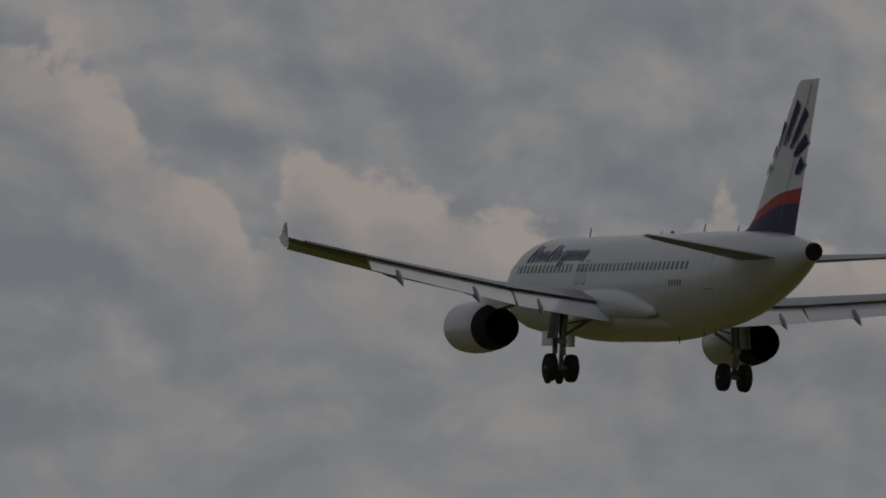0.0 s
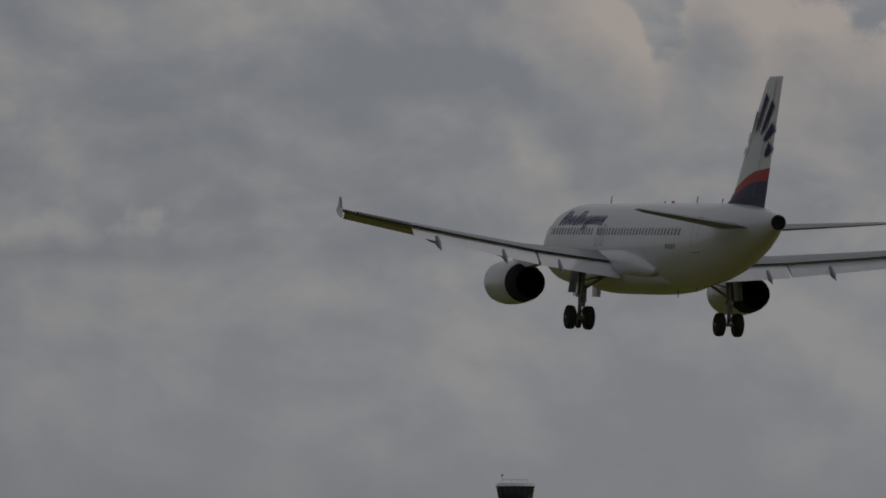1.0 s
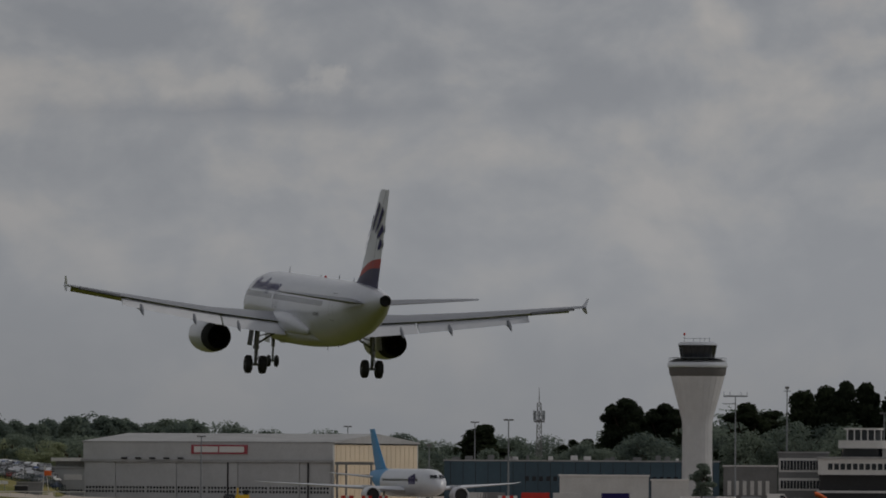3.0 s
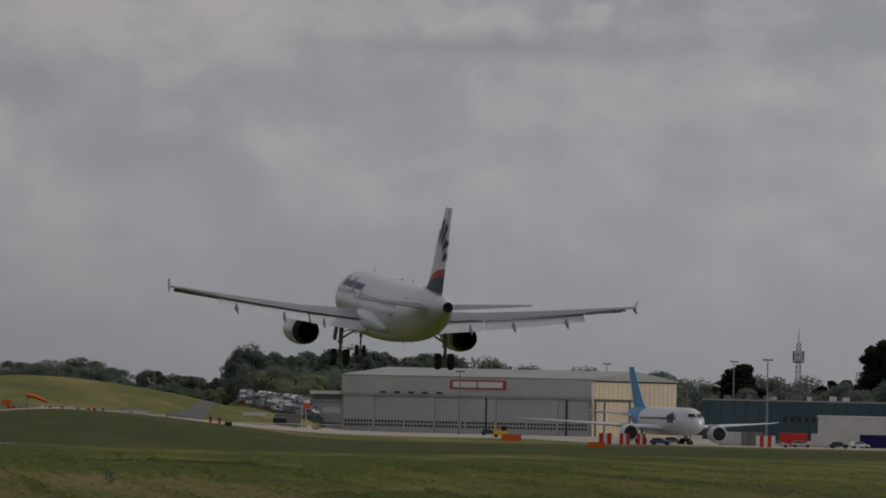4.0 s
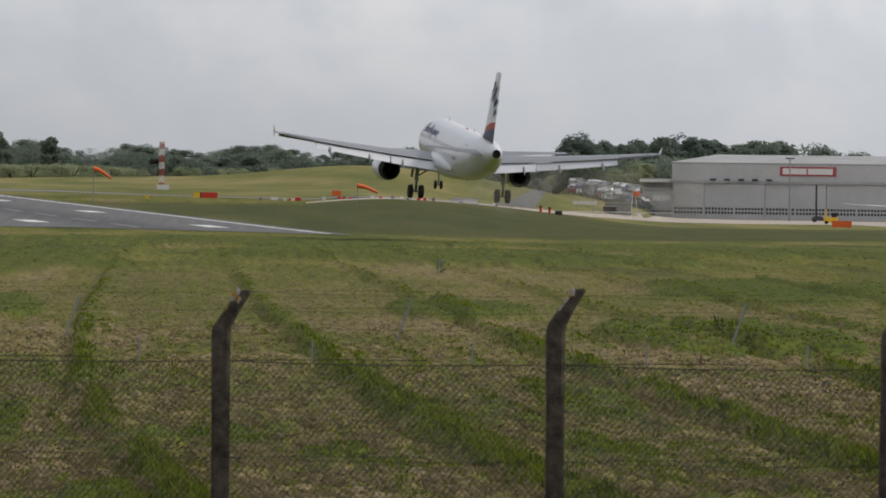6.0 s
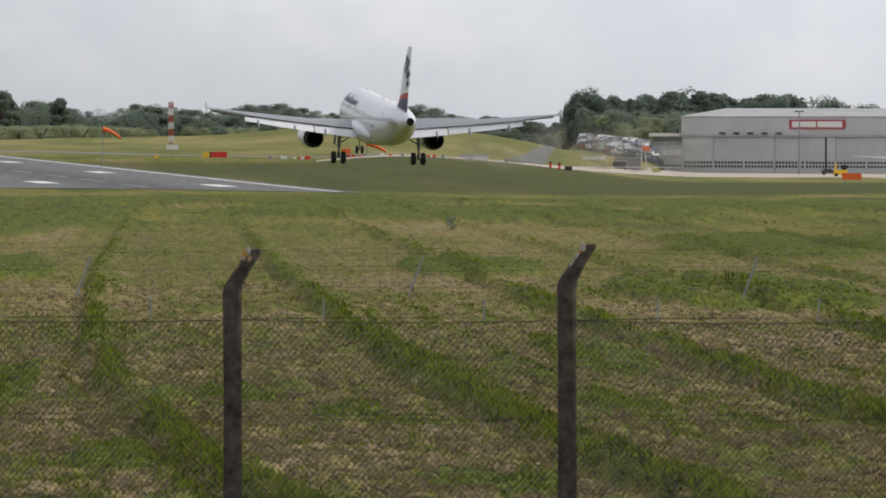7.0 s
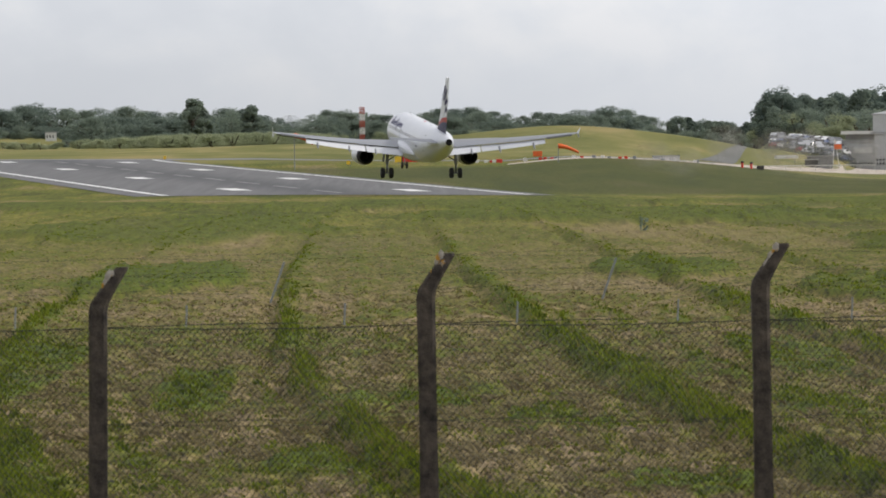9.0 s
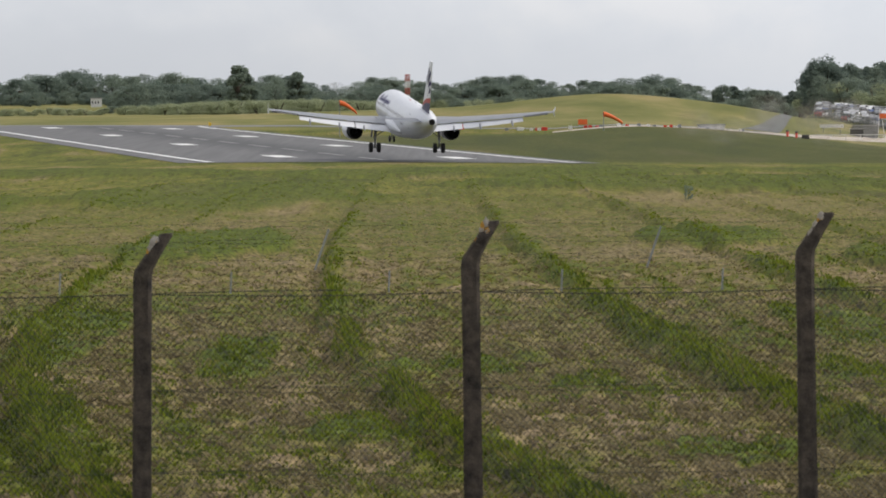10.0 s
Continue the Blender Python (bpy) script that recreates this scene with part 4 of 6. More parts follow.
def build_fence():
    fence = thing("perimeter_fence", pose(0, 0, 0), "chain-link fence on weathered cranked concrete posts with wire strands", "fence")
    top = 5.03
    for n, u in enumerate(POSTS):
        x, y = fence_point(u)
        g = ground_z(x, y)
        dz = {-3.0: -0.09, 0.0: 0.0, 3.04: 0.05}.get(u, 0.03 * ((n % 3) - 1))
        rng = random.Random(n)
        bm = bmesh.new()
        tilt = rng.uniform(-0.012, 0.012)
        rings = []
        for z, off, w in ((g - 0.4, 0, 0.087), (g + 0.6, 0, 0.086), (3.6, 0, 0.083), (4.3, 0, 0.081), (top - 0.06 + dz, 0.0, 0.084), (top + 0.01 + dz, 0.012, 0.083), (top + 0.16 + dz, 0.10, 0.072), (top + 0.32 + dz, 0.205, 0.064), (top + 0.345 + dz, 0.215, 0.052)):
            c = 0.35 * w
            cx = x + off + tilt * (z - 4)
            rings.append([(cx + a * w - s * c * (1 if k else 0), y + b * w * 1.0 - q * c * (0 if k else 1), z) for a, b, s, q in ((1, 1, 1, 1), (-1, 1, -1, 1), (-1, -1, -1, -1), (1, -1, 1, -1)) for k in ((0, 1) if a * b > 0 else (1, 0))])
        loft(bm, rings)
        for v in bm.verts:
            v.co += 0.006 * noise.noise_vector(v.co * 5)
        post = part("fence_post", bm, POST, fence, "weathered concrete post with a cranked top")
        for k in range(14):
            bm = bmesh.new()
            px, pz = rng.uniform(-0.03, 0.03), rng.uniform(0.10, 0.32)
            bmesh.ops.create_icosphere(bm, subdivisions=1, radius=1.0, matrix=Matrix.Translation((x + 0.07 + (pz - 0.12) * 0.42 + px, y - 0.058, top + pz + dz)) @ Matrix.Diagonal((rng.uniform(0.015, 0.05), 0.012, rng.uniform(0.02, 0.07), 1)))
            part("lichen", bm, LICHEN if (n + k) % 3 == 0 else PALELICHEN, post, "crust of lichen on the post top")
        # chain-link mesh of the bay to the right of this post
        if n + 1 < len(POSTS):
            u1 = POSTS[n + 1]
            cell, rise, r = 0.030, 0.034, 0.0039
            verts, faces = [], []
            z0, z1 = g - 0.02, 4.73
            rows, cols = int((z1 - z0) / rise), int((u1 - u) / cell)
            for i in range(cols):
                base = len(verts)
                for k in range(rows + 1):
                    uu = u + cell * (i + (0.53 if (k + i) % 2 else -0.53))
                    px, py = fence_point(uu)
                    sag = 0.02 * noise.noise((uu * 0.8, k * 0.03, 3))
                    for q in range(3):
                        a = 2 * math.pi * q / 3
                        verts.append((px + sag + r * math.cos(a), py + r * math.sin(a) + sag, z0 + k * rise))
                for k in range(rows):
                    for q in range(3):
                        a, b = base + 3 * k + q, base + 3 * k + (q + 1) % 3
                        faces.append((a, b, b + 3, a + 3))
            me = bpy.data.meshes.new("chain_link")
            me.from_pydata(verts, [], faces)
            me.materials.append(WIRE)
            ob = new("chain_link", me)
            ob.parent = fence
            tagged(ob, "thin grey chain-link mesh", kind="stuff")
            # line wires and the strands between the cranked tops
            for z, off, rad in ((4.73, 0, 0.0042), (3.85, 0, 0.0025), (3.1, 0, 0.0025), (5.05, 0.02, 0.0012), (5.2, 0.11, 0.0012), (5.36, 0.19, 0.0012)):
                bm = bmesh.new()
                rings = []
                for k in range(14):
                    f = k / 8
                    px, py = fence_point(u + (u1 - u) * f)
                    rings.append([(px + off, py + rad * math.cos(2 * math.pi * q / 5), z - 0.025 * math.sin(math.pi * f) + rad * math.sin(2 * math.pi * q / 5)) for q in range(5)])
                loft(bm, rings)
                part("line_wire", bm, WIRE, fence)
            # droppers that hold the strands apart in mid-bay
            um = (u + u1) / 2
            px, py = fence_point(um + 0.08)
            bm = bmesh.new()
            rod(bm, (px + 0.0, py, 4.94), (px + 0.13, py, 5.31), 0.010, n=6)
            part("dropper", bm, GALV, fence, "thin galvanised dropper")
            for f in (0.27, 0.75):
                px, py = fence_point(u + (u1 - u) * f)
                bm = bmesh.new()
                rod(bm, (px, py, 4.73), (px + 0.01, py, 4.93), 0.009, n=6)
                part("dropper", bm, GALV, fence, "thin galvanised dropper")


build_fence()

# ---- airport buildings ----
def up_at(el, d):
    """Height of what stands el degrees over the eye's level at a distance."""
    return EYE[2] + d * math.tan(radians(el))


CLAD = material("grey_cladding", (0.48, 0.485, 0.49), 0.6, vary=0.10, scale=0.15)
DOORCLAD = material("door_cladding", (0.455, 0.46, 0.465), 0.6, vary=0.10, scale=0.2)
CREAM = material("cream_cladding", (0.72, 0.60, 0.44), 0.7, vary=0.08, scale=0.15)
ROOF = material("roof_felt", (0.36, 0.36, 0.36), 0.8, vary=0.2, scale=0.1)
REDSIGN = material("sign_red", (0.36, 0.06, 0.08), 0.5, vary=0.1)
SIGNWHITE = material("sign_white", (0.72, 0.70, 0.68), 0.5, vary=0.06)
BLUECLAD = material("dark_blue_cladding", (0.045, 0.085, 0.115), 0.5, vary=0.2, scale=0.1)
RENDER = material("white_render", (0.64, 0.63, 0.61), 0.8, vary=0.12, scale=0.25)
GREYWALL = material("grey_wall", (0.20, 0.20, 0.20), 0.8, vary=0.2, scale=0.2)
TOWERCON = material("tower_concrete", (0.60, 0.60, 0.60), 0.75, vary=0.08, scale=0.3)
TOWERBAND = material("tower_band", (0.12, 0.115, 0.11), 0.7, vary=0.15)
ORANGE = material("orange_paint", (0.75, 0.13, 0.02), 0.6, vary=0.12, scale=2)
YELLOW = material("yellow_paint", (0.75, 0.48, 0.03), 0.6, vary=0.1)
SIGNRED = material("bright_red", (0.60, 0.03, 0.02), 0.6, vary=0.15)


def slab(name, x0, y0, z0, x1, y1, z1, mat, parent, label="", bevel=0.0):
    bm = bmesh.new()
    box(bm, x0, y0, z0, x1, y1, z1, bevel)
    return part(name, bm, mat, parent, label, smooth=False)


def site(az, d, turn=0.0, dz=0.0):
    """A pose on the ground at a place, x to the right and y away as seen from the camera, turned clockwise."""
    p = polar(az, d, dz)
    return pose(p.x, p.y, p.z, 0, 0, -az - turn)


def build_hangar():
    d = 1950.0
    corner = polar(5.255, d)
    h = up_at(0.143, d) - corner.z
    w, depth, turn = 67.0, 58.0, 27.0
    hangar = thing("hangar", pose(corner.x, corner.y, corner.z, 0, 0, -turn), "large grey metal aircraft hangar with closed sliding doors and cream flank", "hangar")
    slab("wall", -w, 0.4, -1.0, 0, 0.9, h, CLAD, hangar)
    slab("wall", -w, depth - 0.5, -1.0, 0, depth, h, CLAD, hangar)
    slab("wall", -w, 0.9, -1.0, -w + 0.5, depth - 0.5, h, CLAD, hangar)
    flank = slab("flank_wall", -0.5, 0.9, -1.0, 0.0, depth - 0.5, h - 0.3, CREAM, hangar, "sunlit cream-coloured cladding")
    for k in range(18):
        slab("cladding_rib", 0.004, 2.0 + k * 3.1, 0, 0.09, 2.12 + k * 3.1, h - 0.5, CREAM, flank)
    # low pitched roof
    bm = bmesh.new()
    loft(bm, [[(x, -0.3, z0), (x, depth * 0.5, z0 + 2.1), (x, depth + 0.3, z0), (x, depth + 0.3, z0 - 0.35), (x, -0.3, z0 - 0.35)] for x, z0 in ((-w - 0.4, h + 0.36), (0.5, h + 0.36))])
    part("roof", bm, ROOF, hangar, "grey low-pitched roof", smooth=False)
    # fascia over the doors, its rail and the sign
    slab("fascia", -w, -0.25, h * 0.68, 0.0, 0.39, h - 0.02, CLAD, hangar)
    slab("door_rail", -w - 0.5, -0.75, h * 0.655, 0.3, -0.26, h * 0.70, ROOF, hangar, "dark rail over the doors")
    sign = slab("sign", -37.7, -0.6, h * 0.80, -22.7, -0.27, h * 0.965, REDSIGN, hangar, "red-framed white name board")
    for a, b in ((-36.9, -30.5), (-30.1, -23.5)):
        slab("sign_panel", a, -0.7, h * 0.83, b, -0.604, h * 0.935, SIGNWHITE, sign)
    # sliding door leaves with a row of small panes low down
    n = 8
    for k in range(n):
        x0 = -w + 0.6 + k * (w - 1.2) / n
        x1 = x0 + (w - 1.2) / n - 0.07
        y = 0.0 if k % 2 else -0.22
        leaf = slab("door_leaf", x0, y - 0.12, 0.02, x1, y + 0.1, h * 0.65, DOORCLAD, hangar, "grey sliding door leaf")
        for r in (0.105, 0.175):
            m = 9
            for j in range(m):
                a = x0 + 0.3 + j * (x1 - x0 - 0.4) / m
                slab("pane", a, y - 0.16, h * r, a + (x1 - x0 - 0.4) / m * 0.62, y - 0.124, h * (r + 0.042), DARKGLASS, leaf)
    for x in (-w * 0.42, -w * 0.1):
        slab("door_gap", x, -0.4, 0.02, x + 0.45, -0.345, h * 0.65, SOOT, hangar, "dark gap between door leaves")
    # lamps on the fascia
    for k in range(5):
        slab("fascia_lamp", -w * 0.84 + k * 3.8, -1.3, h * 0.705, -w * 0.84 + k * 3.8 + 1.4, -0.78, h * 0.735, SOOT, hangar)
    # annex
    ax = thing("annex", pose(corner.x, corner.y, corner.z, 0, 0, -turn) @ pose(-w - 0.6, 2, 0), "low grey metal annex beside the hangar", "building")
    slab("wall", -12.4, 0, -1.0, 0, 16, h * 0.52, CLAD, ax)
    slab("roof", -12.8, -0.4, h * 0.52, 0.0, 16.3, h * 0.56, ROOF, ax)
    slab("canopy", -8.5, -1.5, h * 0.66, 0.0, -0.02, h * 0.72, SIGNWHITE, ax, "white roof edge")
    slab("upper_wall", -8.0, 0.2, h * 0.565, 0.0, 9, h * 0.66, GREYWALL, ax)
    slab("sign_panel", -5.6, -0.12, h * 0.32, -0.6, -0.004, h * 0.42, SIGNWHITE, ax, "pale name board")
    for k in range(14):
        slab("pane", -12.1 + k * 0.85, -0.1, h * 0.10, -11.6 + k * 0.85, -0.004, h * 0.15, DARKGLASS, ax)
    # gantry by the flank
    g = thing("dock_gantry", pose(corner.x, corner.y, corner.z, 0, 0, -turn) @ pose(1.4, -2.0, 0), "rusty steel docking gantry beside the hangar flank", "gantry")
    for x, y in ((0.5, 0), (9.5, 0), (0.5, 6), (9.5, 6)):
        slab("leg", x - 0.2, y - 0.2, 0, x + 0.2, y + 0.2, 8.6, GREYWALL, g)
    for y in (0, 6):
        slab("beam", 0.0, y - 0.25, 8.6, 10, y + 0.25, 9.3, GREYWALL, g)
    for x in (0.5, 3.5, 6.5, 9.5):
        slab("cross_beam", x - 0.12, 0.26, 8.7, x + 0.12, 5.74, 9.1, GREYWALL, g)
    for z in (3.0, 6.0):
        slab("rail", 0.7, -0.1, z, 9.3, 0.1, z + 0.2, GREYWALL, g)


def build_tower():
    d = 1900.0
    m = site(7.89, d)
    z0 = m.translation.z
    tower = thing("control_tower", m, "pale concrete control tower with a flared head and dark glass cab", "control tower")

    def turned(name, prof, mat, parent, label="", n=40):
        bm = bmesh.new()
        lathe(bm, (0, 0, -z0), (0, 0, 1), prof, n)
        return part(name, bm, mat, parent, label)

    turned("shaft", [(z0 - 0.5, 3.75), (6.7, 3.6), (14.5, 3.55), (16.9, 3.65), (18.5, 4.0), (20.5, 4.55), (22.3, 5.05), (25.0, 5.75), (27.7, 6.45)], TOWERCON, tower)
    for k in range(24):
        a = 2 * math.pi * k / 24
        bm = bmesh.new()
        rings = []
        for z, r in ((z0, 3.73), (6.7, 3.63), (14.5, 3.58), (16.9, 3.68), (20.5, 4.58), (25.0, 5.78), (27.6, 6.45)):
            c, s = math.cos(a), math.sin(a)
            rings.append([(c * (r + o) - s * q, s * (r + o) + c * q, z - z0) for o, q in ((0, -0.06), (0.05, -0.04), (0.05, 0.04), (0, 0.06))])
        loft(bm, rings)
        part("rib", bm, TOWERCON, tower)
    turned("band", [(27.7, 6.45), (28.2, 6.75), (29.7, 6.95), (29.75, 6.6)], TOWERBAND, tower, "dark band of louvres")
    turned("gallery", [(29.75, 6.9), (29.8, 7.2), (30.6, 7.25), (31.0, 7.15), (31.6, 6.2), (31.9, 5.0), (31.9, 0.1)], ALLOY, tower, "bright metal gallery roof")
    cab = turned("cab", [(31.9, 3.9), (32.3, 4.0), (35.1, 4.5), (35.1, 0.1)], DARKGLASS, tower, "dark tinted cab glass")
    for k in range(16):
        a = 2 * math.pi * k / 16
        bm = bmesh.new()
        rod(bm, (3.95 * math.cos(a), 3.95 * math.sin(a), 31.9 - z0), (4.56 * math.cos(a), 4.56 * math.sin(a), 35.15 - z0), 0.09, n=6)
        part("mullion", bm, SOOT, cab)
    turned("cab_roof", [(35.1, 4.6), (35.15, 4.8), (35.5, 4.75), (35.9, 4.2), (36.0, 0.1)], ALLOY, tower, "pale metal cab roof")
    for k in range(20):
        a = 2 * math.pi * k / 20
        bm = bmesh.new()
        rod(bm, (6.9 * math.cos(a), 6.9 * math.sin(a), 31.0 - z0), (6.9 * math.cos(a), 6.9 * math.sin(a), 32.1 - z0), 0.04, n=5)
        part("rail_post", bm, GALV, tower)
    turned("rail", [(32.05, 6.86), (32.05, 6.94), (32.13, 6.94), (32.13, 6.86)], GALV, tower)
    for x, y, hh in ((-3.2, 0, 1.6), (-1.0, 1, 1.0), (0.6, -1, 1.1), (1.6, 0.5, 1.0), (2.8, 0, 1.2)):
        bm = bmesh.new()
        rod(bm, (x, y, 35.9 - z0), (x, y, 36.0 - z0 + hh), 0.06, 0.03, 6)
        part("aerial", bm, GALV, tower)
    slab("roof_rail", -3.4, -0.05, 36.7 - z0, 3.0, 0.05, 36.78 - z0, GALV, tower)
    bm = bmesh.new()
    bmesh.ops.create_uvsphere(bm, u_segments=10, v_segments=8, radius=0.3, matrix=Matrix.Translation((-3.2, 0, 37.8 - z0)))
    part("beacon", bm, SIGNRED, tower, "red beacon")


def block(name, label, az0, az1, el1, d, depth, mat, category="building", el0=None, roof=None):
    """A plain building seen between two azimuths; returns it, its width and its height."""
    az = (az0 + az1) / 2
    m = site(az, d)
    w = d * math.tan(radians(az1 - az0))
    h = up_at(el1, d) - m.translation.z
    b = thing(name, m, label, category)
    slab("wall", -w / 2, 0, -0.6, w / 2, depth, h, mat, b)
    slab("roof", -w / 2 - 0.25, -0.25, h, w / 2 + 0.25, depth + 0.25, h + 0.35, roof or ROOF, b)
    return b, w, h


def window_row(b, x0, x1, z0, z1, n, y=0.0, fill=0.78, mat=None):
    for k in range(n):
        a = x0 + k * (x1 - x0) / n
        slab("window", a, y - 0.08, z0, a + (x1 - x0) / n * fill, y - 0.004, z1, mat or DARKGLASS, b)


def build_terminal():
    b, w, h = block("terminal_building", "long dark blue metal-clad terminal building with rooftop plant", 6.06, 8.05, 0.02, 1960, 30, BLUECLAD)
    for k in range(22):
        slab("cladding_joint", -w / 2 + 1.5 + k * w / 22, -0.05, 0.3, -w / 2 + 1.62 + k * w / 22, -0.004, h - 0.2, SOOT, b)
    window_row(b, -w / 2 + 20, w / 2 - 6, h * 0.5, h * 0.62, 24, fill=0.55)
    rng = random.Random(3)
    for k in range(16):
        x = rng.uniform(-w / 2 + 1, w / 2 - 3)
        slab("roof_plant", x, 4, h + 0.35, x + rng.uniform(0.6, 2.2), 6, h + rng.uniform(0.8, 1.6), GREYWALL if k % 3 else SIGNWHITE, b)
    slab("wall_panel", w * 0.30, -0.14, h * 0.2, w * 0.45, -0.054, h * 0.55, RENDER, b, "pale wall panel")
    # white shed in two parts, with ribbed walls
    for az0, az1, el, n in ((6.895, 7.54, -0.085, 16), (7.56, 7.83, -0.115, 8)):
        b, w, h = block("storage_shed", "white ribbed metal storage shed on the apron", az0, az1, el, 1840, 14, RENDER, roof=SIGNWHITE)
        for k in range(n):
            slab("rib", -w / 2 + k * w / n, -0.12, 0, -w / 2 + k * w / n + 0.15, -0.004, h - 0.2, RENDER, b)
    b, w, h = block("arched_hall", "low pale hall with a shallow roof beside the tower", 8.08, 8.47, -0.01, 1930, 20, GREYWALL, roof=SIGNWHITE)
    window_row(b, -w / 2 + 1, w / 2 - 1, h * 0.2, h * 0.6, 6, fill=0.5, mat=RENDER)
    b, w, h = block("office_block", "dark two-storey office block with bands of windows", 8.476, 8.84, 0.09, 1900, 18, GREYWALL)
    for z0, z1 in ((0.62, 0.9), (0.25, 0.5)):
        slab("window_band", -w / 2 + 0.2, -0.1, h * z0, w / 2 - 0.2, -0.004, h * z1, RENDER, b, "pale window band")
        window_row(b, -w / 2 + 0.6, w / 2 - 0.6, h * (z0 + 0.04), h * (z1 - 0.05), 14, y=-0.1, fill=0.8)


def build_old_terminal():
    """The stepped white building with a rounded head."""
    d = 1880.0
    m = site(9.11, d)
    z0 = m.translation.z
    t = thing("old_terminal", m, "stepped white rendered old terminal with dark window bands and rooftop lookout", "building")
    up = lambda el: up_at(el, d) - z0
    px = d / 14000.0

    def rounded(name, x0, x1, y0, y1, za, zb, r, mat, parent, label=""):
        bm = bmesh.new()
        pts = []
        for cx, cy, a0 in ((x1 - r, y1 - r, 0), (x0 + r, y1 - r, 90), (x0 + r, y0 + r, 180), (x1 - r, y0 + r, 270)):
            for k in range(7):
                a = radians(a0 + 15 * k)
                pts.append((cx + r * math.cos(a), cy + r * math.sin(a)))
        loft(bm, [[(x, y, z) for x, y in pts] for z in (za, zb)])
        return part(name, bm, mat, parent, label, smooth=False)

    x = lambda p: (p - 1385) * px
    e = lambda p: up((799 - p) / 14000 * 57.2958)
    rounded("ground_floor", x(1300), x(1455), 0, 22, -0.5, e(868), 1.5, RENDER, t)
    rounded("lower_glazing", x(1302), x(1450), 0.5, 21, e(868), e(847), 1.5, DARKGLASS, t, "dark shaded glazing")
    rounded("lower_balcony", x(1298), x(1455), -1.2, 22, e(847), e(843), 1.5, RENDER, t, "white balcony edge")
    rounded("middle_glazing", x(1302), x(1450), 0.5, 21, e(843), e(815), 1.5, SOOT, t, "dark recessed storey")
    rounded("upper_storey", x(1300), x(1455), -0.6, 22, e(815), e(787), 1.5, RENDER, t)
    for k in range(12):
        a = x(1318 + k * 11)
        slab("window", a, -0.68, e(806), a + 1.1, -0.604, e(795), DARKGLASS, t)
    rounded("terrace", x(1298), x(1457), -1.0, 22.4, e(787), e(783), 1.5, ROOF, t, "dark flat terrace edge")
    rounded("lookout_base", x(1342), x(1414), 4, 16, e(783), e(768), 3, DARKGLASS, t, "glazed lookout storey")
    slab("lookout_block", x(1414), 5, e(783), x(1430), 12, e(766), RENDER, t)
    rounded("lookout_balcony", x(1336), x(1428), 2, 18, e(768), e(754), 3.5, RENDER, t, "white rounded balcony")
    cab = rounded("lookout_cab", x(1350), x(1412), 5, 15, e(754), e(735), 3, DARKGLASS, t, "glazed lookout cab")
    for k in range(6):
        a = x(1351 + k * 12)
        slab("mullion", a, 4.8, e(754), a + 0.3, 4.996, e(735), RENDER, cab)
    rounded("lookout_roof", x(1346), x(1416), 4.5, 15.5, e(735), e(732), 3, RENDER, t)
    slab("side_wing", x(1455), 3, -0.5, x(1474), 20, e(788), RENDER, t, "white side wing")
    for k in range(2):
        slab("window", x(1458 + k * 8), 2.92, e(805), x(1462 + k * 8), 2.996, e(793), DARKGLASS, t)
    slab("stair_tower", x(1474), 1, -0.5, x(1506), 12, e(777), RENDER, t, "white stair tower")
    slab("window", x(1486), 0.92, e(806), x(1498), 0.996, e(797), DARKGLASS, t)
    slab("far_wing", x(1506), 2, -0.5, x(1640), 20, e(808), GREYWALL, t, "low grey wing")
    slab("far_parapet", x(1513), 1.8, e(808), x(1640), 20, e(800), RENDER, t)
    slab("porch", x(1458), -2, -0.5, x(1512), 2.9, e(838), RENDER, t, "white porch")
    for k in range(4):
        slab("window", x(1463 + k * 11), -2.08, e(866), x(1468 + k * 11), -2.004, e(846), DARKGLASS, t)


build_hangar()
build_tower()
build_terminal()
build_old_terminal()

for az in (-2.50, -2.11):
    b, w, h = block("cottage", "small white-walled cottage among the far trees", az - 0.04, az + 0.04, 0.09, 2700, 7, RENDER, "house")
    window_row(b, -w / 2 + 0.4, w / 2 - 0.4, h * 0.4, h * 0.7, 3, fill=0.4)

# ---- the parked wide-body ----
SKYBLUE = material("sky_blue_paint", (0.02, 0.25, 0.52), 0.4, vary=0.12, scale=0.3)


